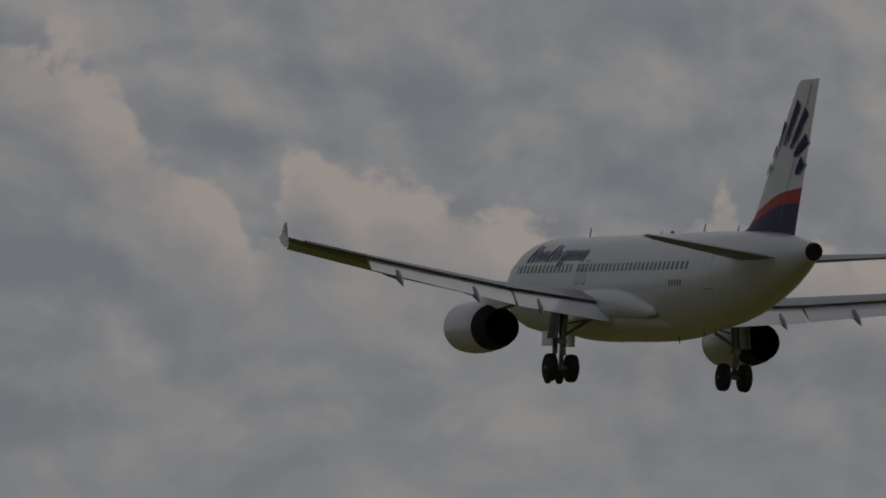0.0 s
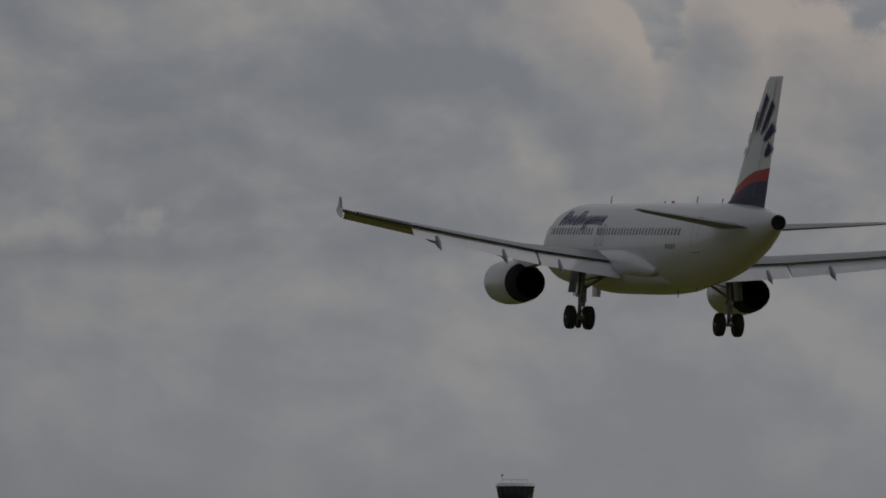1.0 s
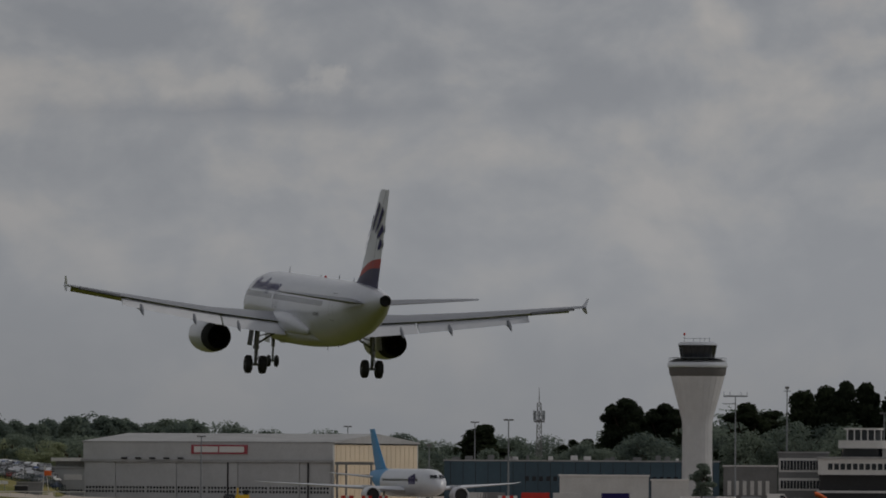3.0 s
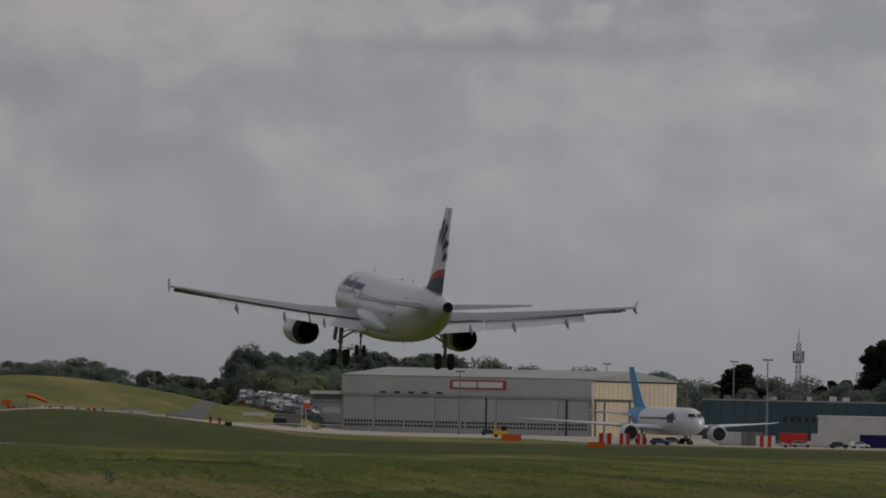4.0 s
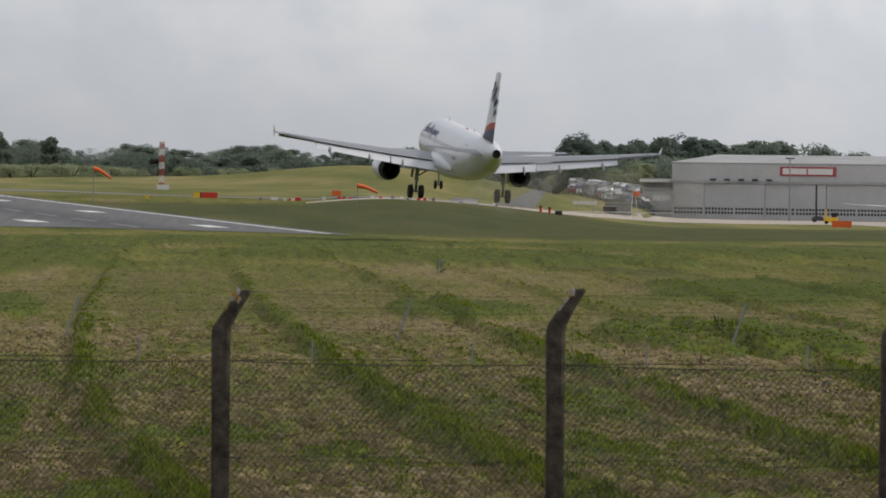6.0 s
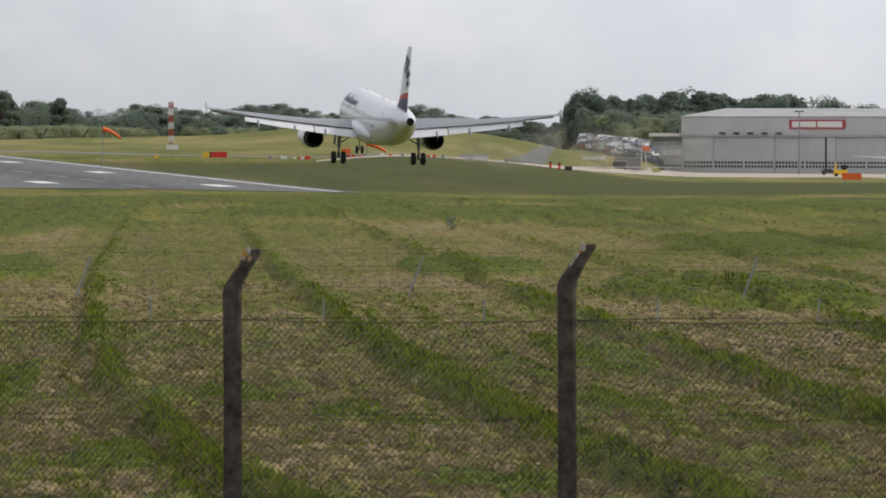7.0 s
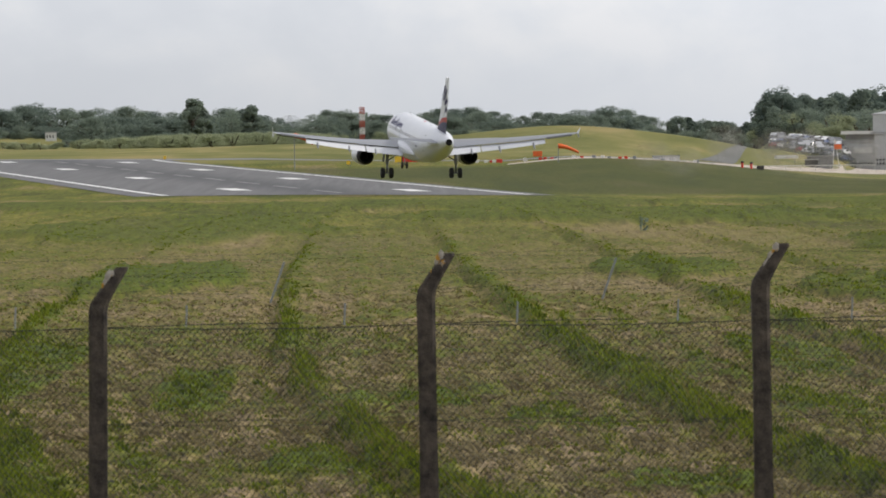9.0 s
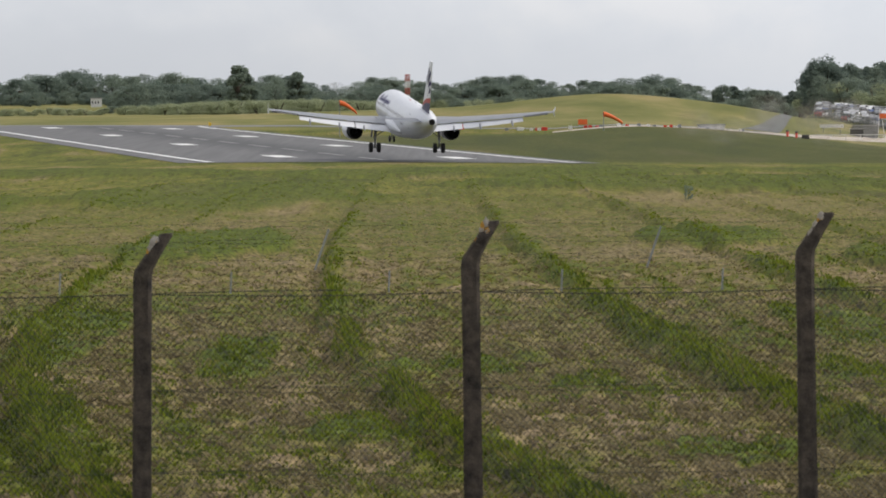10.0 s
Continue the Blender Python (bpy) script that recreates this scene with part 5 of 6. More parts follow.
def build_parked():
    p = polar(6.03, 1660)
    m = pose(p.x, p.y, p.z, 0, 0, 180 - 6.0 + 15.5)
    jet = thing("parked_jet", m, "white wide-body jet with a sky blue tail parked on the apron", "airliner")
    # nose at the origin, y forward
    hullp = [(0.0, 0.05, 0.05, -0.9), (0.5, 0.9, 0.85, -0.8), (1.5, 1.6, 1.6, -0.55), (3.5, 2.35, 2.45, -0.2), (6, 2.75, 2.85, 0), (9, 2.88, 2.97, 0), (38, 2.88, 2.97, 0), (43, 2.6, 2.65, 0.3), (48, 1.9, 1.95, 0.9), (52.5, 1.1, 1.2, 1.5), (55.5, 0.4, 0.45, 1.9)]
    zc = 4.9
    bm = bmesh.new()
    loft(bm, [oval(0, -s, zc + z, w, h, 32) for s, w, h, z in hullp if s <= 38])
    body = part("fuselage", bm, WHITE, jet)
    bm = bmesh.new()
    loft(bm, [oval(0, -s, zc + z, w, h, 32) for s, w, h, z in hullp if s >= 38])
    part("tail_section", bm, SKYBLUE, jet, "sky blue rear fuselage")
    bm = bmesh.new()
    rings = []
    for z, le, te, t in ((7.2, 41.5, 52.0, 0.06), (8.4, 44.0, 52.5, 0.09), (12.0, 48.3, 54.6, 0.09), (16.4, 53.0, 57.0, 0.08)):
        rings.append([(q[2], q[1] - 18, z) for q in foil(le, te, 0, 0, t)])
    loft(bm, rings)
    part("fin", bm, SKYBLUE, jet, "sky blue fin")
    for side in (-1, 1):
        bm = bmesh.new()
        loft(bm, [[(q[0], q[1] - 18, q[2]) for q in foil(le, te, side * y, z, t)] for y, le, te, z, t in ((1.5, 18.5, 30.5, 3.3, 0.12), (9.5, 24.5, 32.0, 3.8, 0.11), (20, 32.5, 36.8, 4.4, 0.1), (27, 38.0, 40.5, 4.8, 0.09), (29.6, 41.2, 42.2, 5.1, 0.07))])
        part("wing", bm, WHITE, jet, "white swept wing with a raked tip")
        bm = bmesh.new()
        loft(bm, [[(q[0], q[1] - 18, q[2]) for q in foil(le, te, side * y, z, t)] for y, le, te, z, t in ((0.8, 46.0, 52.5, 5.9, 0.09), (9.6, 52.5, 55.5, 6.9, 0.08))])
        part("tailplane", bm, WHITE, jet)
        bm = bmesh.new()
        lathe(bm, (side * 9.7, -17.8, 2.35), (0, -1, 0), [(0.6, 0.02), (0.6, 1.35), (0.1, 1.45), (0, 1.55), (0.1, 1.68), (1.0, 1.82), (3.0, 1.78), (4.6, 1.45), (4.6, 0.9), (6.2, 0.5), (6.2, 0.02)], 30)
        eng = part("engine_nacelle", bm, WHITE, jet, "large white engine nacelle")
        bm = bmesh.new()
        lathe(bm, (side * 9.7, -17.8, 2.35), (0, -1, 0), [(0.3, 1.36), (0.5, 1.36), (0.5, 0.3), (0.2, 0.02)], 24)
        part("fan", bm, SOOT, eng, "dark fan")
        slab("pylon", side * 9.7 - 0.25, -26.5, 3.4, side * 9.7 + 0.25, -19.5, 4.4, WHITE, jet)
        gear = new("main_gear")
        gear.parent = jet
        bm = bmesh.new()
        rod(bm, (side * 4.9, -27.5, 0.7), (side * 4.6, -27.5, 4.0), 0.25)
        rod(bm, (side * 4.9, -26.7, 0.7), (side * 4.9, -28.3, 0.7), 0.15)
        part("strut", bm, STEEL, gear)
        for yy in (-26.8, -28.2):
            for dx in (-0.7, 0.7):
                build_wheel(gear, side * 4.9 + dx, yy, 0.66, 0.66, 0.5)
        # cockpit panes and cabin windows
        for k in range(2):
            bm = bmesh.new()
            vs = [bm.verts.new(v) for v in ((side * (0.1 + 0.75 * k), -1.5 - 0.35 * k, zc + 0.95), (side * (0.8 + 0.65 * k), -1.85 - 0.6 * k, zc + 0.85), (side * (0.8 + 0.62 * k), -2.5 - 0.55 * k, zc + 1.55), (side * (0.1 + 0.72 * k), -2.1 - 0.4 * k, zc + 1.65))]
            bmesh.ops.translate(bm, verts=vs, vec=(side * 0.12, 0.25, 0.12))
            bm.faces.new(vs)
            part("cockpit_pane", bm, DARKGLASS, body)
        for k in range(34):
            slab("window_pane", side * 2.86 - 0.03, -8.2 - k * 0.85, zc + 0.35, side * 2.86 + 0.03, -7.85 - k * 0.85, zc + 0.85, DARKGLASS, body)
        for k, (a, b) in enumerate(((9.5, 11.0), (11.4, 12.9), (13.3, 14.6))):
            slab("name_stroke", side * 2.87 - 0.03, -b, zc - 0.3, side * 2.87 + 0.03, -a, zc + 1.9 - 0.3 * k, NAVY, body, "navy painted block")
    gear = new("nose_gear")
    gear.parent = jet
    bm = bmesh.new()
    rod(bm, (0, -6.2, 0.5), (0, -6.2, 2.4), 0.15)
    part("strut", bm, STEEL, gear)
    for dx in (-0.35, 0.35):
        build_wheel(gear, dx, -6.2, 0.5, 0.5, 0.35)


build_parked()

# ---- trees ----
BARK = material("bark", (0.06, 0.045, 0.03), 0.9, vary=0.3, scale=4)


def leaf_material(name, lo, hi):
    m = bpy.data.materials.new(name)
    m.use_nodes = True
    t = m.node_tree
    b = t.nodes["Principled BSDF"]
    g = t.nodes.new("ShaderNodeNewGeometry")
    info = t.nodes.new("ShaderNodeObjectInfo")
    f = maths(t, "ADD", maths(t, "MULTIPLY", g.outputs["Random Per Island"], 0.55), maths(t, "MULTIPLY", info.outputs["Random"], 0.45))
    t.links.new(ramp(t, f, [(0.1, lo), (0.9, hi)]), b.inputs["Base Color"])
    b.inputs["Roughness"].default_value = 0.75
    b.inputs["Specular IOR Level"].default_value = 0.15
    thin_leaf(t, 0.5)
    return m


# distance haze is put into the LEAF colour: paler and bluer than foliage
LEAF = leaf_material("leaf_green_hazed", (0.125, 0.165, 0.145), (0.255, 0.305, 0.235))
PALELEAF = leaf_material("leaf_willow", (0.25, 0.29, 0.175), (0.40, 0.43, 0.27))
DARKLEAF = leaf_material("leaf_conifer", (0.018, 0.028, 0.016), (0.05, 0.066, 0.034))


def tree_model(name, kind, seed, mat, label, category="tree"):
    """A tree one unit tall: a tapered trunk, limbs and a crown of small leaf faces."""
    rng = random.Random(seed)
    tree = thing(name, pose(0, 0, -400), label, category, "trees round the airfield")
    bm = bmesh.new()
    lobes = []
    if kind == "conifer":
        rod(bm, (0, 0, 0), (0.01, 0, 0.9), 0.022, 0.005, 8)
        for k in range(30):
            z = 0.13 + 0.82 * k / 30
            r = 0.155 * (1 - ((z - 0.35) / 0.68) ** 2 if z > 0.35 else 0.75 + 0.25 * z / 0.35)
            a = rng.uniform(0, 6.28)
            lobes.append(((r * 0.6 * math.cos(a), r * 0.6 * math.sin(a), z), 0.055 + 0.4 * r * rng.uniform(0.6, 1.0)))
    elif kind == "bush":
        for k in range(4):
            a = rng.uniform(0, 6.28)
            rod(bm, (0, 0, 0), (0.2 * math.cos(a), 0.2 * math.sin(a), 0.6), 0.03, 0.01, 6)
        for k in range(16):
            a, r = rng.uniform(0, 6.28), rng.uniform(0.1, 0.62)
            lobes.append(((r * math.cos(a), r * math.sin(a), rng.uniform(0.06, 0.8 - 0.35 * r)), rng.uniform(0.13, 0.24)))
    else:
        low, wide = {"round": (0.03, 0.42), "tall": (0.15, 0.20), "broad": (0.03, 0.55), "tower": (0.12, 0.24)}[kind]
        rod(bm, (0, 0, 0), (0.01, 0.01, 0.55), 0.035, 0.018, 8)
        for k in range(7):
            a = k * 2.4 + rng.uniform(-0.4, 0.4)
            z = rng.uniform(0.25, 0.5)
            rod(bm, (0, 0, z), (wide * 0.55 * math.cos(a), wide * 0.55 * math.sin(a), z + rng.uniform(0.15, 0.35)), 0.009, 0.003, 6)
        for k in range(40):
            a, u = rng.uniform(0, 6.28), rng.random()
            z = low + (0.97 - low) * u
            prof = math.sin(math.pi * min(1, max(0.06, (u * 0.86 + 0.12)))) ** 0.7
            r = wide * prof * rng.uniform(0.35, 0.86)
            lobes.append(((r * math.cos(a), r * math.sin(a), z * 0.92), wide * rng.uniform(0.22, 0.40)))
        if kind in ("round", "broad"):
            for k in range(14):
                a, r = k * 0.449 + rng.uniform(-0.2, 0.2), wide * rng.uniform(0.45, 0.72)
                lobes.append(((r * math.cos(a), r * math.sin(a), rng.uniform(0.07, 0.3)), wide * rng.uniform(0.22, 0.34)))
    part("trunk", bm, BARK, tree)
    verts, faces = [], []
    per = 9000 // len(lobes)
    for (cx, cy, cz), r in lobes:
        for k in range(per):
            v = Vector((rng.gauss(0, 1), rng.gauss(0, 1), rng.gauss(0, 1))).normalized()
            q = v * r * rng.uniform(0.55, 1.08)
            q.z *= 0.8
            c = Vector((cx, cy, cz)) + q
            a = (v * 0.8 + Vector((rng.gauss(0, 0.55), rng.gauss(0, 0.55), 0.3 + rng.gauss(0, 0.55)))).normalized()
            t1 = a.orthogonal().normalized()
            t2 = a.cross(t1)
            s = rng.uniform(0.010, 0.021)
            i = len(verts)
            verts += [c + t1 * s, c + t2 * s * 0.8, c - t1 * s, c - t2 * s * 0.8]
            faces.append((i, i + 1, i + 2, i + 3))
    me = bpy.data.meshes.new("crown")
    me.from_pydata([tuple(v) for v in verts], [], faces)
    me.materials.append(mat)
    ob = new("crown", me)
    ob.parent = tree
    return tree


MODELS = {
    "round": [tree_model("tree", "round", s, LEAF, "round-crowned broadleaf tree in full green leaf tinted with distance haze") for s in (1, 2, 3)],
    "broad": [tree_model("tree", "broad", s, LEAF, "broad spreading tree in green leaf tinted with distance haze") for s in (4, 5)],
    "tall": [tree_model("tree", "tower", s, LEAF, "tall narrow tree in green leaf tinted with distance haze") for s in (6, 7)],
    "conifer": [tree_model("conifer", "conifer", s, DARKLEAF, "tall dark evergreen conifer") for s in (8, 9)],
    "pine": [tree_model("pine", "tall", s, DARKLEAF, "dark evergreen pine with a ragged crown") for s in (10, 11)],
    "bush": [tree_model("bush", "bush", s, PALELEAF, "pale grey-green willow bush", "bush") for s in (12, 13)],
    "scrub": [tree_model("bush", "bush", s, LEAF, "green scrub bush tinted with distance haze", "bush") for s in (14, 15)],
}
TREE_RNG = random.Random(21)


def plant(kind, az, d, el=None, height=None, girth=1.0):
    p = polar(az, d, -0.1)
    h = height if height else max(2.0, up_at(el, d) - p.z)
    g = h * girth
    m = Matrix.Translation(p) @ Matrix.Rotation(TREE_RNG.uniform(0, 6.28), 4, "Z") @ Matrix.Diagonal((g, g, h, 1))
    copy_thing(TREE_RNG.choice(MODELS[kind]), m)


def plant_row(line, d, step, kinds, jitter=0.12, girth=1.0, deep=60):
    """Trees along a skyline of (azimuth, elevation of the tops)."""
    az = line[0][0]
    while az < line[-1][0]:
        el = curve(az, line)
        dd = d + TREE_RNG.uniform(-deep, deep)
        p = polar(az, dd)
        h = (up_at(el, dd) - p.z) * (1 + TREE_RNG.uniform(-jitter, jitter * 0.35))
        plant(TREE_RNG.choice(kinds), az, dd, height=max(3.0, h), girth=girth * TREE_RNG.uniform(0.85, 1.25))
        az += step * TREE_RNG.uniform(0.7, 1.3)


WEST = [(-3.6, 0.17), (-3.1, 0.18), (-2.88, 0.245), (-2.6, 0.26), (-2.3, 0.20), (-1.98, 0.225), (-1.75, 0.19), (-1.3, 0.18), (-1.2, 0.235), (-0.95, 0.15), (-0.7, 0.11), (-0.5, 0.19), (-0.3, 0.20), (0.0, 0.16), (0.3, 0.2), (0.58, 0.23), (0.9, 0.15), (1.1, 0.18), (1.35, 0.205), (1.6, 0.21), (1.78, 0.16), (1.9, 0.10)]
WEST = [(a, e + (0.05 if a < -0.4 else 0.025)) for a, e in WEST]
plant_row(WEST, 2850, 0.11, ["round", "broad", "broad"], girth=1.75)
plant_row([(a, e - 0.05) for a, e in WEST if a > -2.35], 2600, 0.10, ["round", "broad"], girth=1.9)
plant_row([(a, 0.09) for a, e in WEST if a > -1.8], 2500, 0.06, ["scrub", "round", "bush"], girth=1.6)
plant_row([(-2.3, 0.06), (-1.6, 0.11), (-0.8, 0.11), (-0.4, 0.08)], 2380, 0.05, ["bush"], girth=1.6)
plant_row([(-3.6, 0.15), (-2.9, 0.16), (-1.8, 0.15)], 2790, 0.07, ["scrub", "round"], girth=1.7)
plant_row([(-3.6, 0.025), (-2.3, 0.035)], 2400, 0.09, ["bush", "scrub", "bush"], girth=1.7)
plant("tall", -1.47, 2500, el=0.345, girth=1.3)
plant("tall", -1.40, 2520, el=0.27, girth=1.2)
plant("tall", -1.05, 2480, el=0.29, girth=1.2)
plant("broad", -1.2, 2540, el=0.24, girth=1.1)
NORTH = [(2.0, 0.14), (2.12, 0.18), (2.3, 0.14), (2.45, 0.10), (2.6, 0.16), (2.7, 0.32), (2.82, 0.36), (3.0, 0.34), (3.2, 0.31), (3.3, 0.27), (3.45, 0.33), (3.7, 0.32), (4.0, 0.30), (4.3, 0.27)]
NORTH = [(a, e + (0.04 if a > 3.1 else 0.01)) for a, e in NORTH]
plant_row(NORTH, 2300, 0.05, ["tall", "tall", "round"], girth=1.05, jitter=0.16)
plant_row([(a, e - 0.10) for a, e in NORTH], 2230, 0.08, ["round", "scrub", "bush"], girth=1.2)
for az, el, kind in ((4.47, 0.275, "broad"), (4.56, 0.26, "round"), (4.8, 0.215, "broad"), (4.95, 0.2, "round"), (5.2, 0.22, "broad"), (5.28, 0.2, "round"), (5.72, 0.215, "round")):
    plant(kind, az, 2330, el=el + 0.02, girth=1.2)
EAST = [(5.7, 0.20), (5.95, 0.17), (6.15, 0.15), (6.3, 0.26), (6.45, 0.24), (6.6, 0.17), (6.8, 0.2), (7.0, 0.2), (7.2, 0.19), (7.45, 0.3), (7.6, 0.32), (7.9, 0.3), (8.2, 0.34), (8.6, 0.38), (9.2, 0.4), (9.8, 0.4), (10.6, 0.38)]
EAST = [(a, e + (0.05 if a > 7 else 0.015)) for a, e in EAST]
plant_row(EAST, 2340, 0.085, ["pine", "round", "round", "broad"], girth=1.2)
plant_row([(a, e - 0.1) for a, e in EAST], 2180, 0.085, ["round", "broad", "scrub"], girth=1.3)
for az, el, kind, g in ((6.33, 0.275, "pine", 1.7), (7.36, 0.50, "pine", 1.25), (7.42, 0.45, "pine", 1.1), (7.63, 0.46, "pine", 1.2), (7.75, 0.42, "pine", 1.1), (8.22, 0.47, "pine", 1.3), (8.42, 0.40, "pine", 1.5), (8.66, 0.52, "conifer", 1.15), (8.82, 0.55, "conifer", 0.95),
                        (8.95, 0.59, "conifer", 0.8), (9.12, 0.58, "conifer", 0.85), (9.35, 0.62, "conifer", 0.9), (9.40, 0.57, "conifer", 0.9), (9.49, 0.61, "conifer", 0.8), (9.6, 0.47, "pine", 1.3), (9.85, 0.44, "pine", 1.3), (10.2, 0.46, "pine", 1.3)):
    plant(kind, az, 2120 + 40 * g, el=el + 0.045, girth=g * 1.08)
plant("tall", 7.93, 1800, el=0.03, girth=1.25)

# ---- masts, socks, signs, vehicles ----
def build_pole(az, d, el, kind, label):
    m = site(az, d)
    h = up_at(el, d) - m.translation.z
    p = thing("light_mast" if kind != "aerial" else "aerial_mast", m, label, "mast", "masts on the apron")
    bm = bmesh.new()
    rod(bm, (0, 0, -0.3), (0, 0, h), 0.26, 0.12, 10)
    part("pole", bm, GALV, p)
    if kind == "flood":
        slab("crossbar", -1.1, -0.15, h - 0.15, 1.1, 0.15, h + 0.1, GALV, p)
        for x in (-0.9, -0.35, 0.35, 0.9):
            slab("lamp_head", x - 0.2, -0.55, h - 0.1, x + 0.2, -0.16, h + 0.25, GREYWALL, p)
    elif kind == "platform":
        for z in (h * 0.62, h * 0.97):
            slab("platform", -0.9, -0.6, z, 0.9, 0.6, z + 0.18, GALV, p)
        slab("lamp_head", -0.5, -0.9, h * 0.99, 0.5, -0.62, h + 0.4, GREYWALL, p)
    elif kind == "aerial":
        slab("crossbar", -2.8, -0.12, h - 0.2, 2.8, 0.12, h + 0.15, GALV, p)
        slab("crossbar", -3.0, -0.1, h - 1.9, 0.2, 0.1, h - 1.7, GALV, p)
        for x in (-2.7, -1.3, 1.3, 2.7):
            slab("dipole", x - 0.06, -0.06, h + 0.16, x + 0.06, 0.06, h + 1.0, GALV, p)


for az, d, el, kind, label in ((4.30, 1925, 0.187, "flood", "tall grey floodlight mast before the hangar"), (5.36, 2180, 0.265, "flood", "grey floodlight mast behind the hangar"), (6.524, 1790, 0.318, "flood", "tall grey floodlight mast on the apron"), (8.165, 1850, 0.50, "aerial", "grey aerial mast with crossbars beside the tower"),
                               (8.538, 1990, 0.56, "platform", "slim grey mast with small platforms"), (9.24, 1960, 0.38, "flood", "grey floodlight mast by the old terminal"), (6.28, 2080, 0.30, "flood", "thin grey lamp mast behind the terminal"), (5.95, 1800, 0.13, "platform", "thin grey pole beside the parked jet")):
    build_pole(az, d, el, kind, label)


def lattice(bm, x, y, z0, z1, w0, w1, n, r):
    """A braced square tower."""
    for k in range(n):
        a, b = z0 + (z1 - z0) * k / n, z0 + (z1 - z0) * (k + 1) / n
        wa, wb = w0 + (w1 - w0) * k / n, w0 + (w1 - w0) * (k + 1) / n
        c = [(-1, -1), (1, -1), (1, 1), (-1, 1)]
        for i in range(4):
            (p, q), (s, t) = c[i], c[(i + 1) % 4]
            rod(bm, (x + p * wa, y + q * wa, a), (x + p * wb, y + q * wb, b), r, n=5)
            rod(bm, (x + p * wa, y + q * wa, a), (x + s * wb, y + t * wb, b), r * 0.7, n=4)
            rod(bm, (x + s * wa, y + t * wa, a), (x + p * wb, y + q * wb, b), r * 0.7, n=4)
            rod(bm, (x + p * wb, y + q * wb, b), (x + s * wb, y + t * wb, b), r * 0.7, n=4)


FADEDRED = material("faded_red", (0.42, 0.10, 0.07), 0.7, vary=0.2)
PALE = material("pale_steel", (0.55, 0.57, 0.60), 0.5, vary=0.1)


def build_masts():
    m = site(6.745, 2280)
    h = up_at(0.551, 2280) - m.translation.z
    t = thing("radio_mast", m, "grey lattice radio mast with aerial clusters", "mast")
    bm = bmesh.new()
    lattice(bm, 0, 0, 0, h * 0.86, 0.9, 0.55, 16, 0.12)
    part("lattice", bm, GREYWALL, t)
    bm = bmesh.new()
    rod(bm, (0, 0, h * 0.86), (0, 0, h), 0.14, 0.06, 8)
    part("spike", bm, GREYWALL, t)
    for k in range(8):
        a = k * math.pi / 4
        bm = bmesh.new()
        rod(bm, (1.5 * math.cos(a), 1.5 * math.sin(a), h * 0.70), (1.5 * math.cos(a), 1.5 * math.sin(a), h * 0.79), 0.2, n=6)
        part("aerial", bm, GALV, t)
    slab("platform", -1.6, -1.6, h * 0.68, 1.6, 1.6, h * 0.695, GREYWALL, t)
    # red and white localiser mast
    d = 1473
    m = site(-0.247, d)
    h = up_at(0.245, d) - m.translation.z
    t = thing("striped_mast", m, "red and white banded lattice mast on the grass", "mast")
    n = 7
    for k in range(n):
        bm = bmesh.new()
        lattice(bm, 0, 0, h * k / n, h * (k + 1) / n, 0.42, 0.42, 3, 0.075)
        part("mast_section", bm, FADEDRED if k % 2 == 0 else SIGNWHITE, t)
    slab("equipment_box", -0.9, -0.6, 0, 1.4, 0.6, 0.9, SIGNWHITE, t, "white equipment box")
    # distant power pylons
    for az, el in ((-0.77, 0.193), (-0.90, 0.165)):
        m = site(az, 3400)
        h = up_at(el, 3400) - m.translation.z
        t = thing("power_pylon", m, "distant grey steel power pylon", "pylon", "power pylons")
        bm = bmesh.new()
        lattice(bm, 0, 0, 0, h, 2.4, 0.5, 7, 0.10)
        part("lattice", bm, PALE, t)
        for z, w in ((0.72, 4.5), (0.84, 3.6), (0.95, 2.6)):
            slab("cross_arm", -w, -0.2, h * z, w, 0.2, h * z + 0.2, PALE, t)


SOCKS = []


def build_sock(az, d, el, length, turn, droop):
    m = site(az, d)
    h = up_at(el, d) - m.translation.z
    t = thing("windsock", m, "orange fabric windsock blown out from a thin pole", "windsock", "windsocks")
    bm = bmesh.new()
    rod(bm, (0, 0, -0.2), (0, 0, h + 0.15), 0.07, 0.05, 8)
    part("pole", bm, GALV, t)
    bm = bmesh.new()
    rings = []
    for k in range(9):
        f = k / 8
        r = 0.42 - 0.2 * f
        z = -droop * length * f ** 1.6
        rings.append([(length * f, r * math.cos(2 * math.pi * i / 14), z + r * math.sin(2 * math.pi * i / 14)) for i in range(14)])
    loft(bm, rings, caps=False)
    sock = part("sock", bm, ORANGE, t)
    sock.location = (0, 0, h)
    sock.rotation_euler = (0, 0, radians(turn))
    SOCKS.append((sock, h, turn))


build_sock(-0.74, 1250, 0.047, 2.8, 10, 0.55)
build_sock(1.17, 1300, -0.052, 3.3, 8, 0.38)
build_sock(8.74, 1290, -0.205, 4.4, 12, 0.75)


